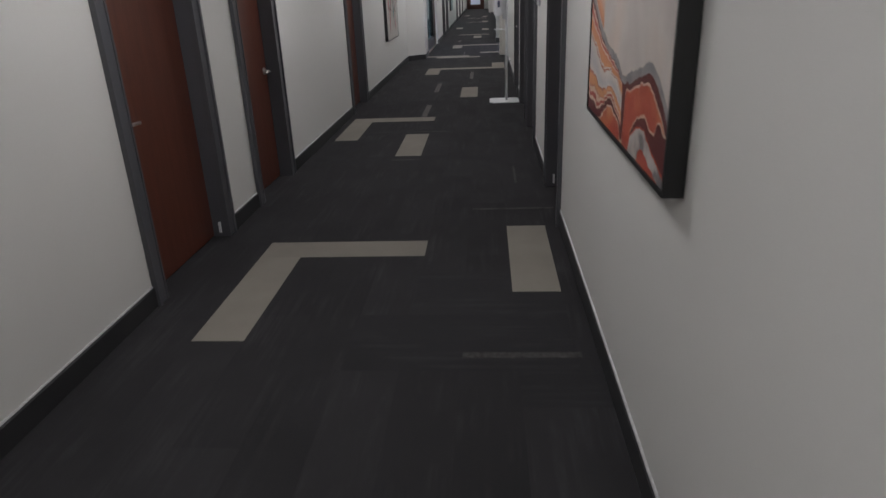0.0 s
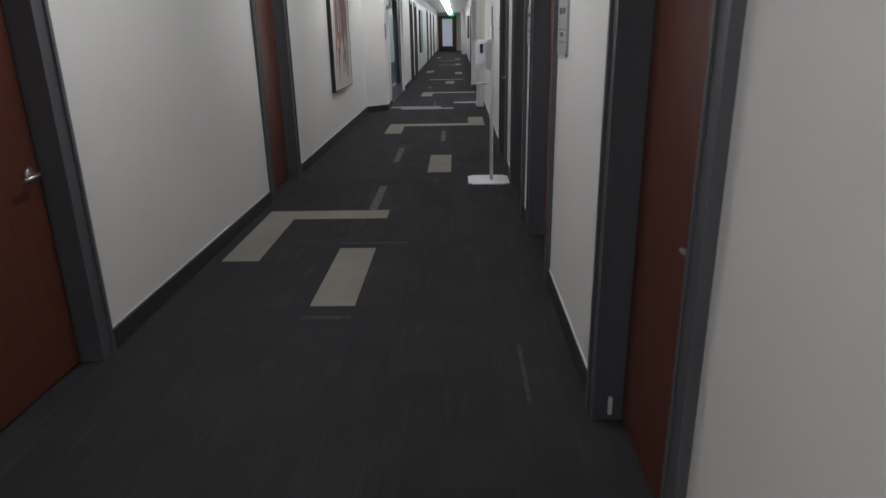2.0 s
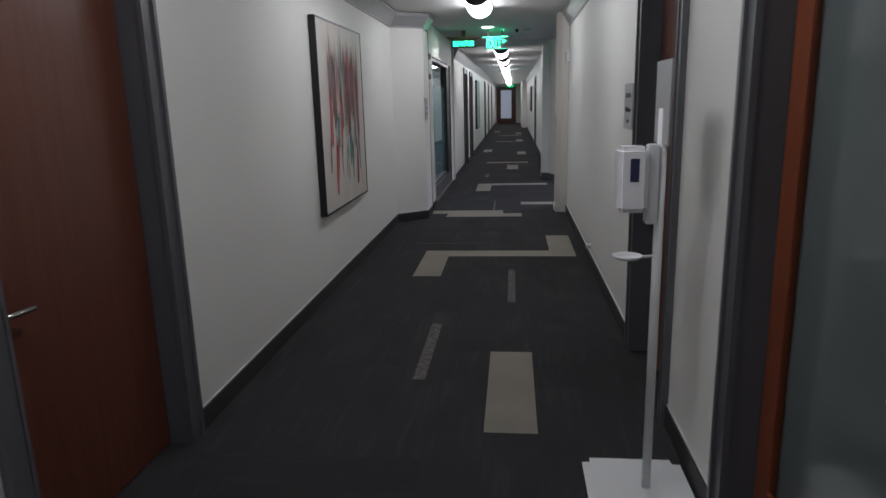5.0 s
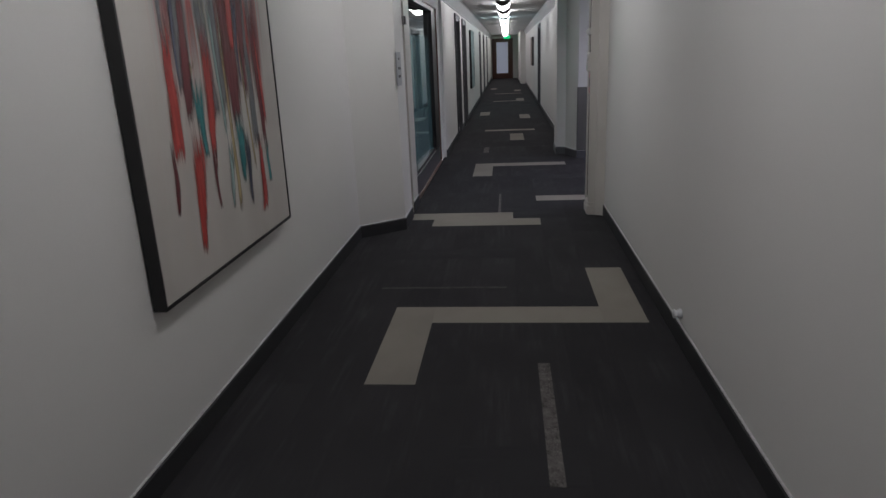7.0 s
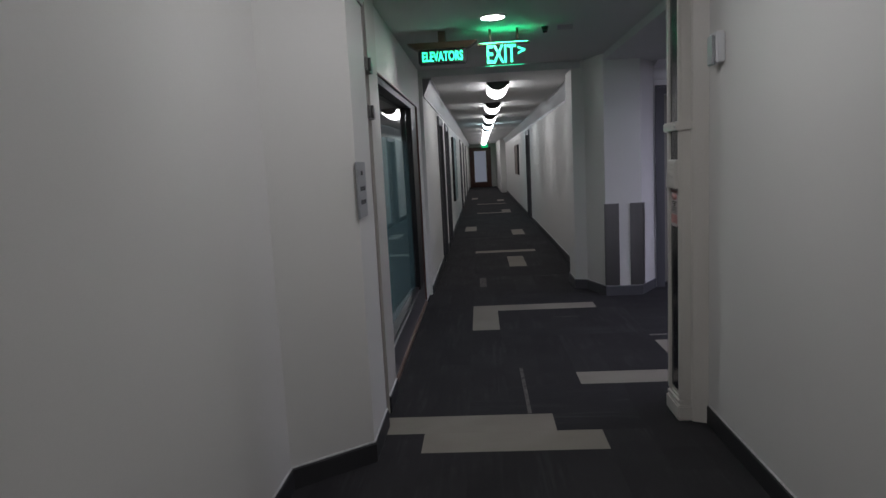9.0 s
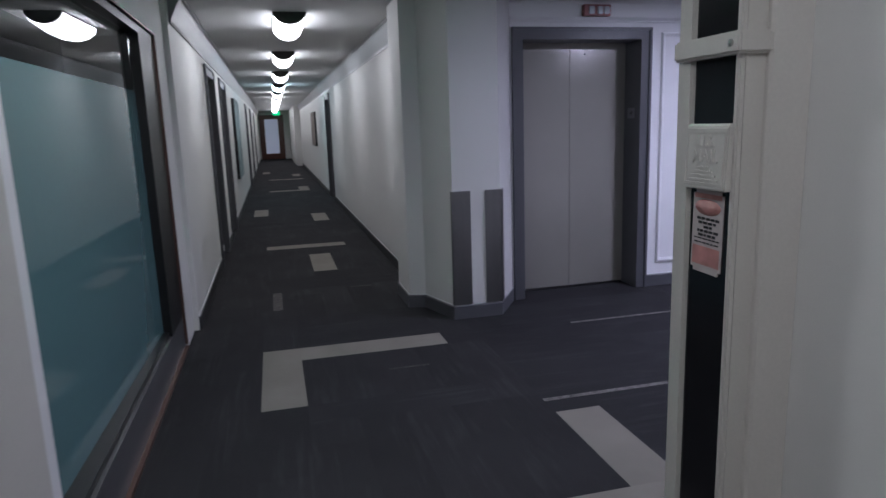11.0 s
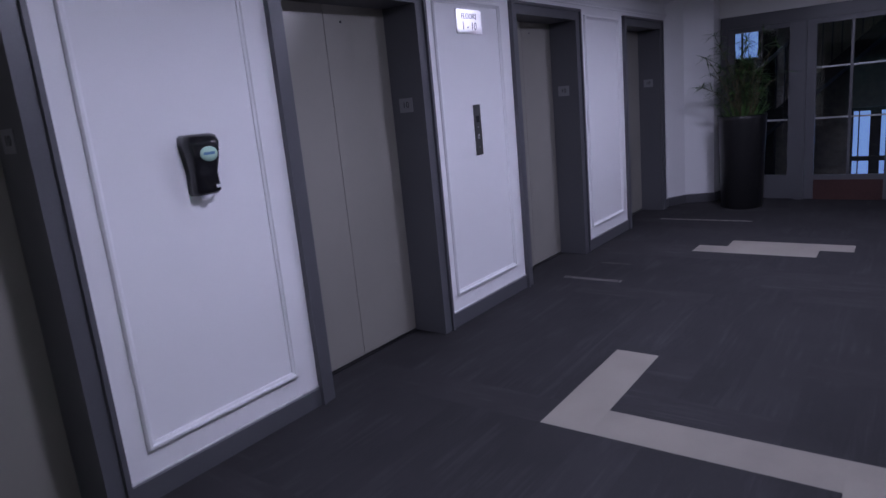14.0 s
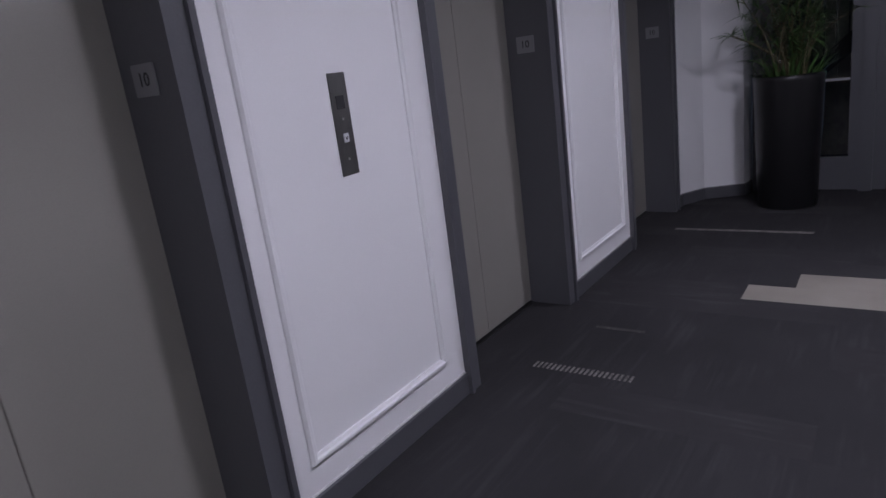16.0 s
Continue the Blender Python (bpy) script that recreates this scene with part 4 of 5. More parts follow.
    col = mixed(nt, arith(nt, "MULTIPLY", north, under(crest, -0.014)), col, bands)
    pale = ramp(nt, [(0.3, (0.50, 0.33, 0.24)), (0.7, P_)], noise_of(nt, vec, 12, 2))
    col = mixed(nt, under(low, 0.006), col, pale)
    col = mixed(nt, under(low), col, reds)
    col = mixed(nt, under(arch, 0.005), col, pale)
    col = mixed(nt, under(arch), col, maroon)
    col = mixed(nt, under(core, 0.006), col, reds)
    col = mixed(nt, under(core), col, swirl)
    col = mixed(nt, under(heart), col, reds)
    tone = noise_of(nt, vec, 6, 5)
    sc = nt.nodes.new("ShaderNodeVectorMath")
    sc.operation = "SCALE"
    nt.links.new(col, sc.inputs[0])
    nt.links.new(arith(nt, "MULTIPLY_ADD", tone, 0.5, 0.85), sc.inputs["Scale"])
    nt.links.new(sc.outputs[0], b.inputs["Base Color"])
    return m


def dripped():
    """Vertical smears of maroon, red, grey and teal over a pale ground."""
    m, nt, b, vec, y, z = paint_base("dripped_paint")
    fine = noise_of(nt, vec, 1.0, 3, (1, 7.0, 0.35), 0.62)
    broad = noise_of(nt, vec, 1.0, 2, (1, 3, 0.7), 0.5)
    k = arith(nt, "MULTIPLY_ADD", fine, 0.7, arith(nt, "MULTIPLY", broad, 0.3))
    W_ = (0.56, 0.53, 0.49)
    cols = ramp(nt, [(0.26, W_), (0.33, (0.20, 0.20, 0.20)), (0.37, (0.09, 0.10, 0.11)), (0.405, (0.05, 0.20, 0.21)), (0.435, (0.30, 0.28, 0.27)), (0.465, (0.15, 0.035, 0.035)), (0.50, (0.17, 0.04, 0.04)),
                     (0.53, (0.42, 0.06, 0.045)), (0.555, (0.26, 0.25, 0.24)), (0.585, (0.10, 0.10, 0.12)), (0.61, (0.40, 0.37, 0.27)), (0.64, (0.04, 0.22, 0.23)), (0.68, (0.40, 0.06, 0.05)), (0.74, W_)], k)
    low = arith(nt, "MULTIPLY_ADD", noise_of(nt, vec, 1.0, 4, (0.0, 11, 0.0), 0.75), 1.6, -0.85)
    reach = nt.nodes.new("ShaderNodeMapRange")
    reach.interpolation_type = "SMOOTHSTEP"
    reach.inputs[1].default_value, reach.inputs[2].default_value = 0.0, 0.45
    nt.links.new(arith(nt, "SUBTRACT", z, low), reach.inputs[0])
    high = arith(nt, "MULTIPLY_ADD", noise_of(nt, vec, 1.0, 4, (0.0, 9, 0.0), 0.7), 1.1, 0.12)
    start = nt.nodes.new("ShaderNodeMapRange")
    start.interpolation_type = "SMOOTHSTEP"
    start.inputs[1].default_value, start.inputs[2].default_value = 0.0, 0.30
    nt.links.new(arith(nt, "SUBTRACT", high, z), start.inputs[0])
    edge = nt.nodes.new("ShaderNodeMapRange")
    edge.interpolation_type = "SMOOTHSTEP"
    edge.inputs[1].default_value, edge.inputs[2].default_value = 0.60, 0.44
    nt.links.new(arith(nt, "ABSOLUTE", arith(nt, "ADD", y, -0.06), 0), edge.inputs[0])
    ground = ramp(nt, [(0.3, (0.50, 0.47, 0.43)), (0.7, W_)], noise_of(nt, vec, 2.5, 5, (1, 2, 0.5)))
    nt.links.new(mixed(nt, arith(nt, "MULTIPLY", arith(nt, "MULTIPLY", reach.outputs[0], start.outputs[0]), edge.outputs[0]), ground, cols), b.inputs["Base Color"])
    return m


def picture(X, s, y0, y1, z0, z1, face, label, deep=0.055):
    d = thing("painting", label, "painting", at=(X, (y0 + y1) / 2, (z0 + z1) / 2))
    w, h = (y1 - y0) / 2, (z1 - z0) / 2
    part("frame", boxes((0.004 * s, deep * s, -w, -w + 0.012, -h, h), (0.004 * s, deep * s, w - 0.012, w, -h, h), (0.004 * s, deep * s, -w + 0.012, w - 0.012, -h, -h + 0.012), (0.004 * s, deep * s, -w + 0.012, w - 0.012, h - 0.012, h)), BLACK, d, "black floater frame")
    part("canvas", B(0.004 * s, (deep - 0.004) * s, -w + 0.014, w - 0.014, -h + 0.014, h - 0.014), face, d)
    return d


picture(XR, -1, 1.94, 3.19, 0.98, 2.23, agate(), "square abstract painting of orange agate bands in a black frame")
p2 = picture(XL, 1, 12.04, 13.475, 0.655, 2.14, dripped(), "large abstract painting of dripping red and teal strokes, black frame")


def stroke_material(name, color):
    """Paint dragged by a brush: streaky, thin at its sides and ends."""
    m, nt, b, vec, y, z = paint_base(name)
    dark, lite = tuple(c * 0.55 for c in color), tuple(min(0.6, c * 1.25 + 0.03) for c in color)
    nt.links.new(ramp(nt, [(0.3, dark), (0.55, color), (0.75, lite)], noise_of(nt, vec, 1.0, 4, (1, 55, 3.5), 0.6)), b.inputs["Base Color"])
    uv = nt.nodes.new("ShaderNodeUVMap")
    uv.uv_map = "UVMap"
    sep = nt.nodes.new("ShaderNodeSeparateXYZ")
    nt.links.new(uv.outputs[0], sep.inputs[0])
    side = arith(nt, "MULTIPLY_ADD", arith(nt, "ABSOLUTE", arith(nt, "MULTIPLY_ADD", sep.outputs["X"], 2.0, -1.0), 0), -1.7, 1.7)
    tip = arith(nt, "MINIMUM", arith(nt, "MULTIPLY", sep.outputs["Y"], 9.0), arith(nt, "MULTIPLY_ADD", sep.outputs["Y"], -3.0, 3.0))
    streak = arith(nt, "MULTIPLY_ADD", noise_of(nt, vec, 1.0, 4, (1, 60, 3.0), 0.7), 3.0, -1.55)
    a = arith(nt, "ADD", arith(nt, "MINIMUM", side, tip), streak)
    cl = nt.nodes.new("ShaderNodeClamp")
    nt.links.new(a, cl.inputs[0])
    nt.links.new(cl.outputs[0], b.inputs["Alpha"])
    return m


RED, MAROON, TEALP, NAVY, SMOKE, OCHRE, SKYP = (0.46, 0.055, 0.045), (0.16, 0.03, 0.035), (0.035, 0.23, 0.24), (0.07, 0.075, 0.12), (0.15, 0.155, 0.165), (0.42, 0.33, 0.17), (0.27, 0.37, 0.35)
# colour: strokes given as offset and height of the upper end, offset and height of the lower end, width
STROKES = (("grey_stroke_paint", SMOKE, ((-0.107, 0.50, -0.074, -0.12, 0.15), (0.36, 0.55, 0.341, -0.30, 0.10), (-0.30, 0.55, -0.331, 0.0, 0.09), (0.02, 0.60, 0.03, -0.10, 0.12), (-0.42, 0.5, -0.43, 0.0, 0.05))),
           ("ochre_stroke_paint", OCHRE, ((0.079, 0.40, 0.059, -0.553, 0.05), (-0.257, 0.135, -0.263, 0.03, 0.05), (0.27, 0.2, 0.29, -0.4, 0.03))),
           ("maroon_stroke_paint", MAROON, ((-0.243, 0.52, -0.32, -0.12, 0.10), (0.122, 0.55, 0.148, -0.16, 0.17), (0.43, 0.50, 0.476, -0.32, 0.10), (-0.143, -0.2, -0.147, -0.49, 0.05), (0.31, 0.6, 0.30, -0.05, 0.08), (-0.483, -0.15, -0.511, -0.436, 0.035))),
           ("red_stroke_paint", RED, ((-0.40, 0.30, -0.452, -0.25, 0.11), (-0.27, -0.08, -0.344, -0.64, 0.10), (-0.105, 0.28, -0.134, -0.27, 0.085), (0.18, 0.62, 0.194, 0.17, 0.08), (0.40, -0.22, 0.358, -0.62, 0.085), (0.47, 0.35, 0.49, -0.2, 0.05))),
           ("teal_stroke_paint", TEALP, ((-0.24, 0.07, -0.20, -0.26, 0.085), (0.156, -0.10, 0.152, -0.43, 0.085), (0.479, -0.27, 0.467, -0.49, 0.06))),
           ("navy_stroke_paint", NAVY, ((0.205, -0.18, 0.214, -0.561, 0.06), (-0.335, 0.5, -0.36, 0.05, 0.035), (0.25, 0.5, 0.24, 0.0, 0.05))),
           ("pale_stroke_paint", SKYP, ((0.015, -0.2, -0.006, -0.52, 0.05), (-0.02, 0.45, 0.0, -0.2, 0.06))))
rs = random.Random(11)
layer = 0.0515
for name, color, lines in STROKES:
    paint = stroke_material(name, color)
    for y0, z0, y1, z1, w in lines:
        bm = bmesh.new()
        uvl = bm.loops.layers.uv.new("UVMap")
        layer += 0.00012
        n, ph = 14, rs.uniform(0, 6)
        cols = []
        for k in range(n + 1):
            q = k / n
            c = y0 + (y1 - y0) * q + 0.008 * math.sin(q * 5 + ph)
            ww = 0.62 * w * (0.8 + 0.25 * math.sin(q * 4 + ph)) * (1.0 - 0.35 * q ** 3)
            cols.append((bm.verts.new((layer, c - ww, z0 + (z1 - z0) * q)), bm.verts.new((layer, c + ww, z0 + (z1 - z0) * q)), 1 - q))
        for p, q in zip(cols, cols[1:]):
            fc = bm.faces.new((p[0], p[1], q[1], q[0]))
            for lp, co in zip(fc.loops, ((0, p[2]), (1, p[2]), (1, q[2]), (0, q[2]))):
                lp[uvl].uv = co
        part("paint_stroke", bm, paint, p2)

picture(FL, 1, 27.0, 28.5, 0.66, 2.08, mat("dim_teal_painting", (0.25, 0.33, 0.33), 0.6, grain=6, vary=0.5, stain=2), "large framed painting in the far corridor")
picture(FR, -1, 33.0, 34.6, 1.04, 1.97, mat("dim_brown_painting", (0.22, 0.17, 0.15), 0.6, grain=6, vary=0.5, stain=2), "dark framed picture in the far corridor")

# ---- sanitizer stand ----
st = thing("sanitizer_stand", "white floor stand with a hand sanitizer dispenser", "stand", at=(0.305, 9.565, 0))
bm = B(-0.20, 0.20, -0.20, 0.20, 0.0, 0.008)
ve = [e_ for e_ in bm.edges if abs(e_.verts[0].co.z - e_.verts[1].co.z) > 0.004]
bmesh.ops.bevel(bm, geom=ve, offset=0.035, segments=5, affect="EDGES")
part("base_plate", bm, WHITEP, st, "white rounded base plate")
part("pole", tube([(0.03, 0, 0.008), (0.03, 0, 1.46)], 0.017, 14), WHITEP, st)
part("back_plate", B(-0.02, 0.018, -0.03, 0.03, 1.06, 1.34, bevel=0.004), WHITEP, st)
dsp = part("dispenser", B(-0.125, -0.02, -0.058, 0.058, 1.105, 1.335, bevel=0.016), GLOSSW, st, "white touch-free dispenser")
part("brand_patch", B(-0.085, -0.055, -0.0595, -0.058, 1.215, 1.295), mat("navy_patch", (0.03, 0.035, 0.09), 0.4, bump=0), dsp, "navy blue patch")
tr = part("drip_tray", lathe([(0, 0), (0.045, 0), (0.055, 0.012), (0.05, 0.014), (0.042, 0.005), (0, 0.005)], 24, (-0.075, 0, 0.93)), WHITEP, st, "small white drip tray")
part("tray_arm", tube([(0.03, 0, 0.94), (-0.03, 0, 0.935)], 0.006, 8), WHITEP, st)
part("sign_holder", B(0.024, 0.03, -0.11, 0.11, 1.34, 1.62), SILVER, st, "narrow grey sign plate")

# ---- mail chute ----
rw = random.Random(21)
ch = thing("mail_chute", "cream painted mail chute with black glass front", "mail chute", at=(0.388, 16.170, 0))
part("body", boxes((0.010, 0.150, -0.108, 0.108, 0.13, CEIL)), CREAM, ch, "cream metal body")
part("front_rail", B(-0.006, 0.010, -0.108, -0.092, 0.13, CEIL, bevel=0.003), CREAM, ch)
part("front_rail", B(-0.006, 0.010, 0.070, 0.108, 0.13, CEIL, bevel=0.003), CREAM, ch)
part("inner_bead", B(-0.001, 0.0095, 0.064, 0.0698, 0.13, CEIL, bevel=0.002), CREAM, ch)
part("glass", boxes((0.004, 0.0098, -0.092, 0.064, 0.16, 1.32)), BLACKP, ch, "black glass strip")
part("glass", boxes((0.004, 0.0098, -0.092, 0.064, 1.478, CEIL)), BLACKP, ch, "black glass strip")
part("collar", B(-0.022, 0.110, -0.125, 0.125, 1.632, 1.682, bevel=0.006), CREAM, ch)
part("lock", lathe([(0, 0), (0.008, 0), (0.008, 0.004), (0, 0.004)], 12), CHROME, ch).matrix_basis = pose(-0.022, -0.095, 1.657, 0, -90, 0)
# letter slot: a hood that leans out towards its lower lip
hood = bmesh.new()
prof = [(0.0099, 1.320), (-0.024, 1.320), (-0.026, 1.328), (-0.018, 1.470), (-0.014, 1.478), (0.0099, 1.478)]
ends = [[hood.verts.new((px, py, pz)) for px, pz in prof] for py in (-0.098, 0.060)]
hood.faces.new(ends[0])
hood.faces.new(ends[1][::-1])
for j in range(6):
    hood.faces.new((ends[0][j], ends[1][j], ends[1][(j + 1) % 6], ends[0][(j + 1) % 6]))
bmesh.ops.recalc_face_normals(hood, faces=hood.faces[:])
bmesh.ops.bevel(hood, geom=hood.edges[:], offset=0.003, segments=2, affect="EDGES")
slot = part("mail_slot", hood, CREAM, ch, "embossed cream letter slot")
TILT = Matrix.Translation((-0.0262, -0.019, 1.328)) @ Matrix.Rotation(math.atan(0.008 / 0.142), 4, "Y")


def on_hood(y0, y1, z0, z1, deep=0.0022):
    bm = B(-deep, 0.001, y0, y1, z0, z1, bevel=0.0008)
    bmesh.ops.transform(bm, matrix=TILT, verts=bm.verts[:])
    return bm


for y0, y1, z0, z1 in ((-0.072, 0.072, 0.128, 0.132), (-0.072, 0.072, 0.006, 0.010), (-0.072, -0.068, 0.010, 0.128), (0.068, 0.072, 0.010, 0.128)):
    part("slot_border", on_hood(y0, y1, z0, z1), CREAM, slot)
text("lettering", "U.S.", 0.040, TILT @ frame_m((-0.0005, 0, 0.108), (0, -1, 0)), CREAM, slot, 0.0016, 0.0008)
text("lettering", "MAIL", 0.044, TILT @ frame_m((-0.0005, 0, 0.072), (0, -1, 0)), CREAM, slot, 0.0016, 0.0008)
for k in range(4):
    part("relief_bar", on_hood(-0.020 - 0.013 * k, 0.020 + 0.013 * k, 0.044 - 0.010 * k, 0.049 - 0.010 * k, 0.003), CREAM, slot)
nb = B(-0.0015, 0.0015, -0.058, 0.058, -0.105, 0.105)
bmesh.ops.bevel(nb, geom=[e_ for e_ in nb.edges if abs(e_.verts[0].co.x - e_.verts[1].co.x) > 0.002], offset=0.010, segments=4, affect="EDGES")
lb = part("notice", nb, mat("notice_paper", (0.50, 0.44, 0.43), 0.4, grain=40, vary=0.08, bump=0, stain=9), ch, "faded pink and white notice, slightly askew")
lb.matrix_basis = pose(0.0015, -0.009, 1.211, 1.2, 0, 0)
PINK = mat("faded_pink_print", (0.50, 0.235, 0.22), 0.45, grain=30, vary=0.22, bump=0, stain=14)
oval = lathe([(0, 0), (1, 0), (1, 1), (0, 1)], 26)
bmesh.ops.transform(oval, matrix=Matrix.Translation((-0.0015, 0.0, 0.062)) @ Matrix.Rotation(-math.pi / 2, 4, "Y") @ Matrix.Diagonal((0.020, 0.049, 0.001, 1)), verts=oval.verts[:])
part("print_oval", oval, PINK, lb, "faded pink oval")
part("print_band", B(-0.0025, -0.0015, -0.052, 0.052, 0.084, 0.096), PINK, lb)
part("print_block", B(-0.0025, -0.0015, -0.052, 0.052, -0.086, -0.038), PINK, lb, "faded pink block")
for k, w_ in enumerate((0.046, 0.034, 0.020, 0.044, 0.034, 0.048, 0.046)):
    top = 0.036 - k * 0.0105
    y_ = -w_
    while y_ < w_ - 0.004:
        ln = min(rw.uniform(0.008, 0.020), w_ - y_) if k else min(0.014, w_ - y_)
        part("text_bar", B(-0.0024, -0.0014, y_, y_ + ln, top - (0.0065 if k < 5 else 0.0035), top), INK, lb)
        y_ += ln + 0.004
part("plinth", B(-0.016, 0.150, -0.120, 0.120, 0.0, 0.09, bevel=0.008), CREAM, ch)
part("plinth_cap", B(-0.011, 0.150, -0.114, 0.114, 0.09, 0.13, bevel=0.012), CREAM, ch)
tagged(part("wall_trim", prism([(XR - 0.001, 16.012), (XR - 0.001, 16.40), (0.455, 16.40), (0.450, 16.052), (0.456, 16.044)][::-1], 0.0, CEIL), CREAM), "splayed cream casing beside the mail chute", "trim", kind=S)

# ---- small fixtures ----
sb = thing("alarm_strobe", "white wall-mounted alarm strobe with a grey face", "alarm", at=(XR, 15.84, 2.02))
part("back_box", B(-0.045, 0, -0.05, 0.05, -0.075, 0.075, bevel=0.006), WHITEP, sb)
part("lens", B(-0.06, -0.045, -0.04, 0.04, -0.085, 0.06, bevel=0.006), SILVER, sb)
ds = thing("door_stop", "small white round door stop low on the wall", "door stop", at=(XR, 13.2, 0.165))
part("bumper", lathe([(0, 0), (0.032, 0), (0.034, 0.012), (0.026, 0.03), (0.02, 0.045), (0.03, 0.055), (0.028, 0.07), (0, 0.072)], 24), WHITEP, ds).matrix_basis = pose(0, 0, 0, 0, -90, 0) @ Matrix.Diagonal((0.8, 0.8, 0.6, 1))
cam_ = thing("ceiling_sensor", "small black ceiling sensor with a cable", "sensor", at=(-0.12, 17.9, CEIL))
part("housing", lathe([(0, -0.05), (0.018, -0.05), (0.022, -0.03), (0.03, 0), (0, 0)], 16), BLACKP, cam_)
part("bracket", B(0.10, 0.22, -0.02, 0.02, -0.03, 0), SILVER, cam_)
hs = thing("horn_strobe", "small red and clear alarm unit above the elevator", "alarm", at=(2.0, YL, 2.375))
part("housing", B(-0.12, 0.12, -0.05, 0, -0.045, 0.045, bevel=0.005), mat("alarm_red", (0.25, 0.08, 0.07), 0.4, bump=0), hs)
for xx in (-0.055, 0.02, 0.08):
    part("lens", B(xx - 0.025, xx + 0.025, -0.062, -0.05, -0.03, 0.03, bevel=0.005), SILVER, hs)

# ---- glazed end of the lobby ----
XG = 10.26
gw = thing("glass_partition", "grey framed glazed doors at the lobby end", "partition", kind=S)
part("head", boxes((XG - 0.02, XG + 0.09, 15.8, 19.38, 2.09, 2.23)), TRIM, gw)
part("wall_above", boxes((XG - 0.01, XG + 0.09, 15.8, 19.40, 2.23, LCEIL)), WALL, gw, "off-white wall above the glazed doors")
ym = [19.34, 18.495, 17.49, 16.48]
for i, y in enumerate(ym):
    part("mullion", B(XG - 0.03, XG + 0.09, y - (0.03 if i == 0 else 0.052), y + (0.04 if i == 0 else 0.052), 0, 2.09, bevel=0.006), TRIM, gw)
for i in range(3):
    y1, y0 = ym[i] - (0.03 if i == 0 else 0.052), ym[i + 1] + 0.052
    st = 0.08 if i == 0 else 0.10
    bits = [(XG + 0.01, XG + 0.06, y0, y0 + st, 0.01, 2.09), (XG + 0.01, XG + 0.06, y1 - st, y1, 0.01, 2.09), (XG + 0.01, XG + 0.06, y0 + st, y1 - st, 0.24, 0.30), (XG + 0.01, XG + 0.06, y0 + st, y1 - st, 2.03, 2.09)]
    if i == 0:
        bits.append((XG + 0.01, XG + 0.06, y0 + st, y1 - st, 0.01, 0.24))
    lf = part("door_leaf", boxes(*bits), TRIM, gw, "grey painted frame")
    part("pane", B(XG + 0.03, XG + 0.036, y0 + st + 0.001, y1 - st - 0.001, 0.301, 2.029), CLEAR, lf).visible_shadow = False
    part("glazing_bar", boxes((XG + 0.018, XG + 0.029, y0 + st, y1 - st, 0.955, 0.975)), SILVER, lf, "thin grey glazing bar")
    if i:
        part("glazing_bar", boxes((XG + 0.018, XG + 0.029, y0 + st, y1 - st, 1.535, 1.555)), SILVER, lf, "thin grey glazing bar")
        part("glazing_bar", boxes((XG + 0.012, XG + 0.017, (y0 + y1) / 2 - 0.015, (y0 + y1) / 2 + 0.015, 0.30, 2.03)), TRIM, lf)
        part("masonry_panel", B(XG + 0.02, XG + 0.058, y0 + st, y1 - st, 0.0, 0.239), BRICK, gw, "red-brown panel under the glass")
tagged(part("landing", boxes((XG + 0.1, 12.2, 14.5, 20.5, -0.25, -0.01)), CARPET), "dark landing beyond the glazed doors", "floor", kind=S)
tagged(part("backdrop", boxes((15.2, 15.3, 11.0, 24.0, -6, 5), (10.6, 15.2, 11.0, 24.0, 3.2, 3.3), (10.45, 15.2, 23.9, 24.0, -6, 3.2), (10.45, 15.2, 11.0, 11.1, -6, 3.2)),
            mat("brown_stairwell_plaster", (0.20, 0.175, 0.14), 0.9, grain=12, vary=0.3)), "dim brown stairwell walls beyond the landing", "backdrop", kind=S)
sf = thing("stair_flight", "dark underside of a rising stair flight with thin balusters", "stairs", kind=S, at=(13.0, 0, 0))
flight = prism([(-0.5, -1.6), (0.5, -1.6), (0.5, 1.6), (-0.5, 1.6)], -0.09, 0.09)
fl = part("flight", flight, DARK, sf)
fl.matrix_basis = pose(0, 18.6, 1.33, -41, 0, 0)
for k in range(22):
    yy = 17.1 + k * 0.12
    part("baluster", tube([(-0.45, yy, 1.40 + (18.6 - yy) * 0.86), (-0.45, yy, 2.25 + (18.6 - yy) * 0.86)], 0.009, 6), BLACK, sf)
part("handrail", tube([(-0.45, 17.0, 2.27 + 1.6 * 0.86), (-0.45, 19.8, 2.27 - 1.2 * 0.86)], 0.025, 8), STEEL, sf)
ww = thing("window_2", "tall bluish daylight window across the stairwell", "window", kind=S)
part("pane", B(15.15, 15.16, 15.9, 18.31, -0.42, 0.74), BLUE, ww, "bluish daylight pane")
for k in range(6):
    yb = 18.06 - 0.41 * k
    part("bar", B(15.08, 15.13, yb - 0.16, yb, -0.45, 0.76), BLACK, ww)
    part("thin_bar", B(15.09, 15.11, yb + 0.155, yb + 0.175, -0.45, 0.76), BLACK, ww)
part("rail", boxes((15.06, 15.14, 15.85, 18.36, 0.74, 0.80), (15.06, 15.14, 15.85, 18.36, -0.13, -0.05), (15.06, 15.14, 18.31, 18.38, -0.45, 0.74)), BLACK, ww)
w3 = thing("window_3", "small bluish daylight window beyond the glazed door", "window", kind=S)
for y0, y1 in ((19.55, 19.78), (19.81, 20.04), (20.07, 20.30)):
    part("pane", B(13.44, 13.45, y0, y1, 1.80, 2.33), BLUE, w3, "bluish daylight pane")
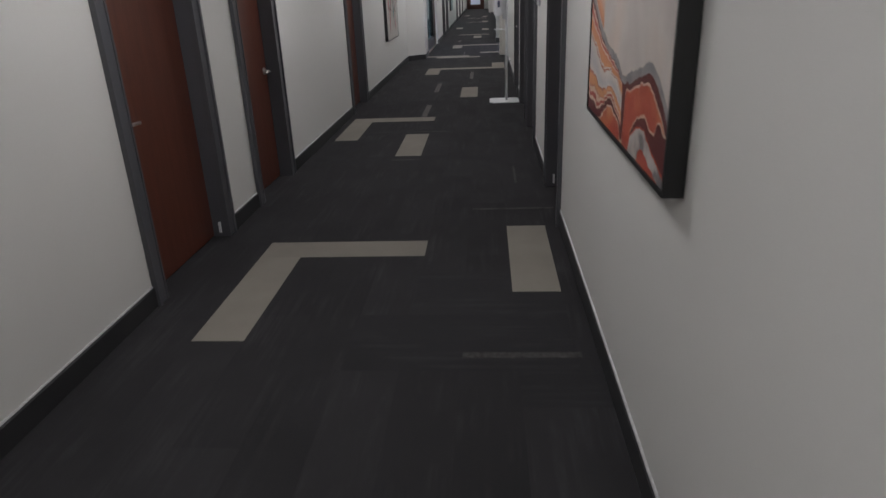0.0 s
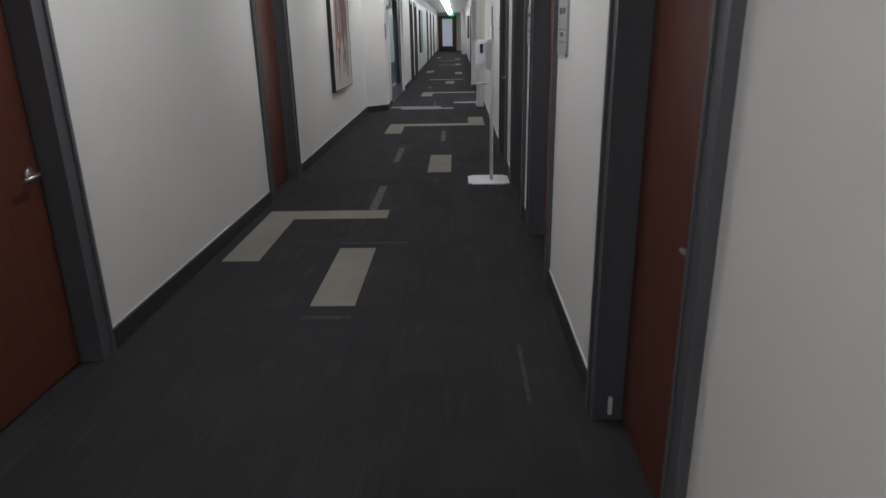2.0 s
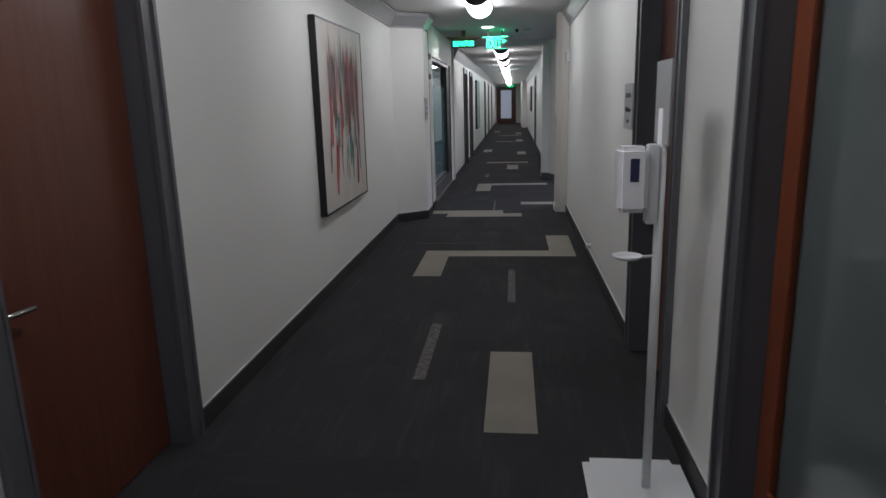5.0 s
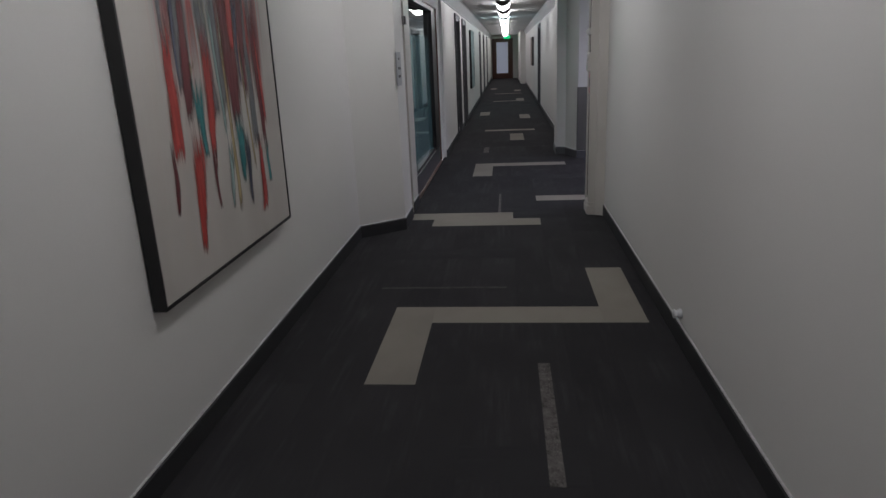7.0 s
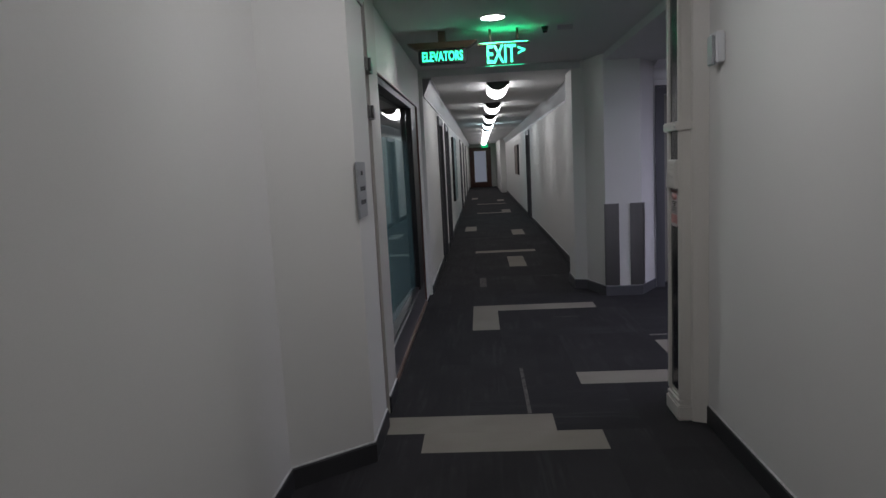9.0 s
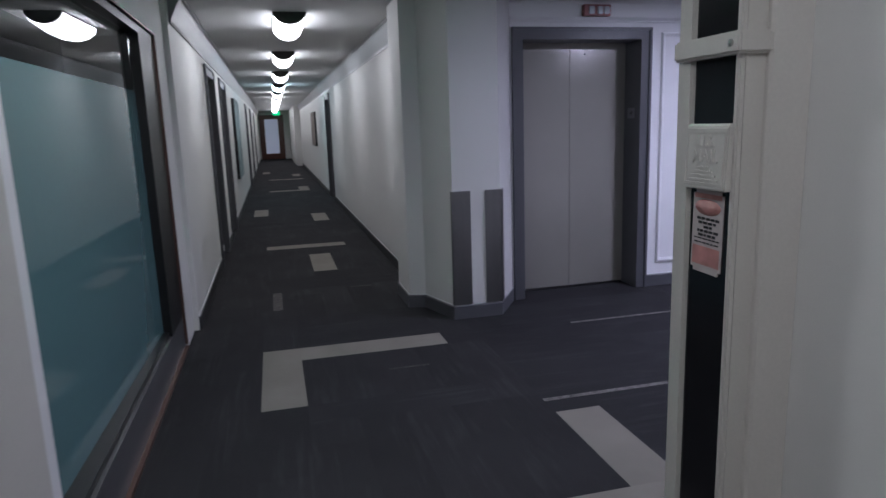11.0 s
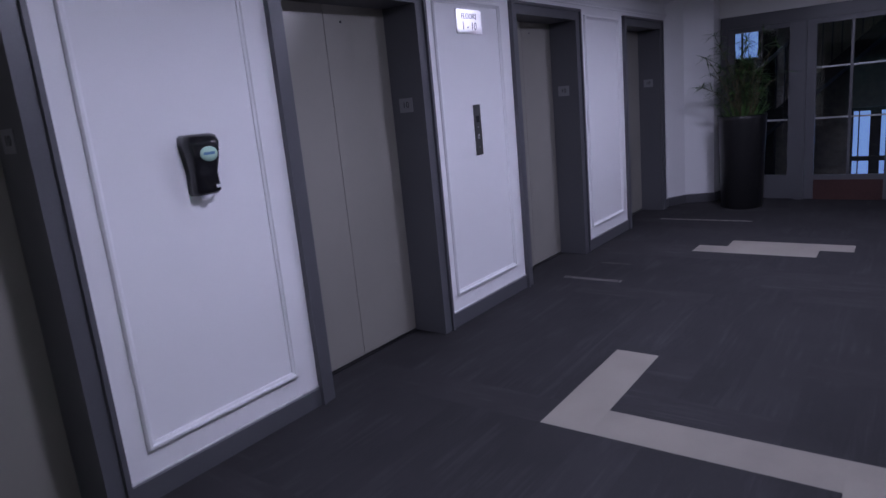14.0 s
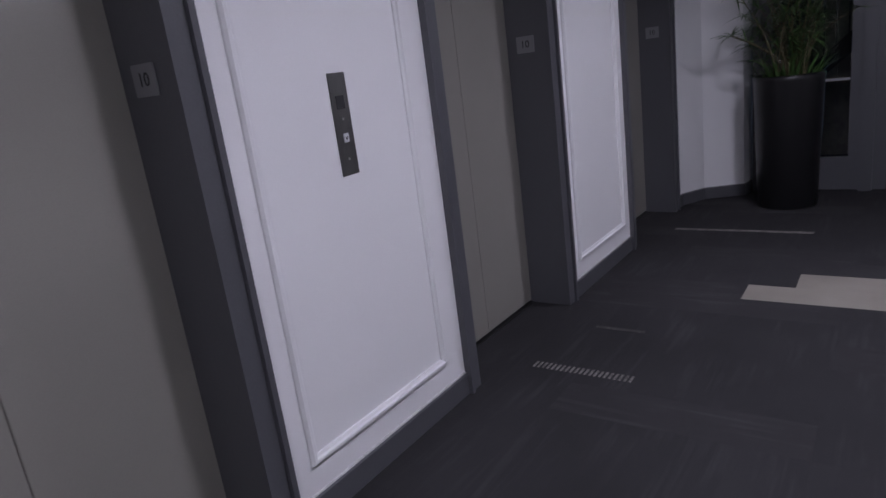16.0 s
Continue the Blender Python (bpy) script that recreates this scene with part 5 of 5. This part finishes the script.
part("frame", boxes((13.40, 13.47, 19.50, 19.55, 1.74, 2.39), (13.40, 13.47, 20.30, 20.35, 1.74, 2.39), (13.40, 13.47, 19.55, 20.30, 1.74, 1.80), (13.40, 13.47, 19.55, 20.30, 2.33, 2.39),
                    (13.42, 13.46, 19.78, 19.81, 1.80, 2.33), (13.42, 13.46, 20.04, 20.07, 1.80, 2.33)), BLACK, w3, "dark window frame")
tagged(part("stairwell_wall", boxes((13.48, 13.6, 19.3, 20.5, -0.3, 3.2)), DARK), "dark stairwell wall holding a small window", "wall", kind=S)

# ---- planter and plant ----
PX, PY = 9.76, 19.03
pt = thing("planter", "tall tapered black round planter on the carpet", "planter", at=(PX, PY, 0))
part("pot", lathe([(0, 0.0), (0.222, 0.0), (0.228, 0.012), (0.262, 1.04), (0.268, 1.07), (0.258, 1.085), (0.245, 1.08), (0.240, 1.02), (0, 1.02)], 40), BLACK, pt, "glossy black tapered pot")
part("soil", lathe([(0, 1.021), (0.239, 1.021), (0.2, 1.035), (0, 1.045)], 24), SOIL, pt)
pl = thing("papyrus_plant", "leafy green plant with thin arching stems and narrow leaves", "plant", at=(PX, PY, 1.03))
rl_ = random.Random(3)
lm = bmesh.new()


def blade(bm, p, d, length, width):
    d = d.normalized()
    side = d.cross(Vector((rl_.uniform(-0.3, 0.3), rl_.uniform(-0.3, 0.3), 1))).normalized()
    pts = []
    for k in range(5):
        t = k / 4
        c = p + d * length * t + Vector((0, 0, -0.30 * length * t * t))
        w = width * (0.35 + 1.3 * t) if t < 0.4 else width * max(0.02, 1.45 * (1 - t))
        pts.append((bm.verts.new(c - side * w), bm.verts.new(c + side * w)))
    for (a0, a1), (b0, b1) in zip(pts, pts[1:]):
        bm.faces.new((a0, a1, b1, b0)).smooth = True


for i in range(30):
    a = rl_.uniform(0, math.tau)
    reach = rl_.uniform(0.05, 0.42) if i > 1 else 0.52
    if i == 0:
        a = 2.25
    high = rl_.uniform(0.35, 1.2) if i > 1 else 0.5
    b0 = Vector((rl_.uniform(-0.13, 0.13), rl_.uniform(-0.13, 0.13), 0))
    pts = []
    for k in range(7):
        t = k / 6
        pts.append(b0 + Vector((math.cos(a) * reach * t ** 1.5, math.sin(a) * reach * t ** 1.5, high * (t - 0.18 * t * t))))
    st_ = tube([tuple(p) for p in pts], 0.006, 5, 0.003)
    part("stem", st_, STEM, pl)
    for k in (3, 4, 5, 6):
        for q in range(5 if k < 6 else 20):
            d_ = Vector((rl_.uniform(-1, 1), rl_.uniform(-1, 1), rl_.uniform(-0.25, 0.75)))
            blade(lm, pts[k], d_, rl_.uniform(0.10, 0.21), rl_.uniform(0.005, 0.010))
# outer stems, each ending in a star of leaves: sideways reach and height
for side_, high in ((0.44, 0.40), (0.20, 0.78), (0.33, 0.55), (0.26, 0.18), (-0.36, 0.80), (-0.48, 0.50), (-0.24, 0.48), (0.08, 0.62)):
    tip = Vector((-0.167 * side_ + rl_.uniform(-0.08, 0.02), 0.95 * side_, high))
    pts = [Vector((tip.x * t ** 1.6, tip.y * t ** 1.6, tip.z * (t + 0.25 * t * (1 - t)))) for t in (0, 0.2, 0.4, 0.6, 0.8, 1.0)]
    part("stem", tube([tuple(p) for p in pts], 0.006, 5, 0.003), STEM, pl)
    for q in range(16):
        a = q * math.tau / 16 + rl_.uniform(-0.15, 0.15)
        blade(lm, tip, Vector((math.cos(a), math.sin(a), rl_.uniform(-0.15, 0.5))), rl_.uniform(0.10, 0.19), rl_.uniform(0.006, 0.010))
for i in range(160):
    a = rl_.uniform(0, math.tau)
    r_ = rl_.uniform(0.02, 0.22)
    blade(lm, Vector((math.cos(a) * r_, math.sin(a) * r_, 0.0)), Vector((math.cos(a) * 0.5, math.sin(a) * 0.5, rl_.uniform(0.6, 1.6))), rl_.uniform(0.15, 0.36), rl_.uniform(0.006, 0.011))
part("foliage", lm, LEAF, pl, "narrow green leaves")

# ---- carpet pieces ----
meshes = {}


def plank_mesh(w, h, material):
    key = (round(w, 3), round(h, 3), material.name)
    if key not in meshes:
        bm = bmesh.new()
        gsh, z0, z1, c = 0.0, -0.0008, 0.0, 0.0002
        lo = [bm.verts.new(p) for p in ((gsh, gsh, z0), (w - gsh, gsh, z0), (w - gsh, h - gsh, z0), (gsh, h - gsh, z0))]
        hi = [bm.verts.new(p) for p in ((gsh + c, gsh + c, z1), (w - gsh - c, gsh + c, z1), (w - gsh - c, h - gsh - c, z1), (gsh + c, h - gsh - c, z1))]
        bm.faces.new(hi)
        for j in range(4):
            bm.faces.new((lo[j], lo[(j + 1) % 4], hi[(j + 1) % 4], hi[j]))
        me = bpy.data.meshes.new("carpet_plank")
        bm.to_mesh(me)
        bm.free()
        me.materials.append(material)
        meshes[key] = me
    return meshes[key]


count = 0
rest = {}
for x0, y0, x1, y1, light, across in planks:
    material = LIGHTC if light else (CARPETX if across else CARPETY)
    near = light or (1.5 < y0 < 20.0 and x0 < 0.5) or (16.4 < y0 < 20 and x0 < 5)
    if near and (light or count < 300):
        ob = new("carpet_plank", plank_mesh(x1 - x0, y1 - y0, material))
        ob.location = (x0, y0, 0)
        ob.parent = floor
        if light:
            ob["label"] = "beige accent carpet plank"
        else:
            count += 1
    else:
        me = plank_mesh(x1 - x0, y1 - y0, material)
        v, f = rest.setdefault(material.name, ([], []))
        o = len(v)
        v.extend((p.co.x + x0, p.co.y + y0, p.co.z) for p in me.vertices)
        f.extend(tuple(o + i for i in q.vertices) for q in me.polygons)
for nm, (v, f) in rest.items():
    me = bpy.data.meshes.new("carpet_field")
    me.from_pydata(v, [], f)
    me.materials.append(bpy.data.materials[nm])
    tagged(new("carpet_field", me), "", "", kind="stuff").parent = floor
bm = bmesh.new()
for k in range(21):
    box(bm, 6.27, 6.33, 19.22 + k * 0.0242, 19.232 + k * 0.0242, -0.004, 0.0012)
part("hatched_stripe", bm, STREAK, floor, "pale hatched streak in the carpet")
for x0, y0, x1, y1 in FAINT:
    part("accent_stripe", B(x0, x1, y0, y1, -0.004, 0.0012), STREAKDIM, floor, "faint woven streak in the carpet")
for x0, y0, x1, y1 in STRIPES:
    part("accent_stripe", B(x0, x1, y0, y1, -0.004, 0.0012), STREAK if x0 > 0.6 else STREAKMID, floor, "pale woven streak in the carpet")
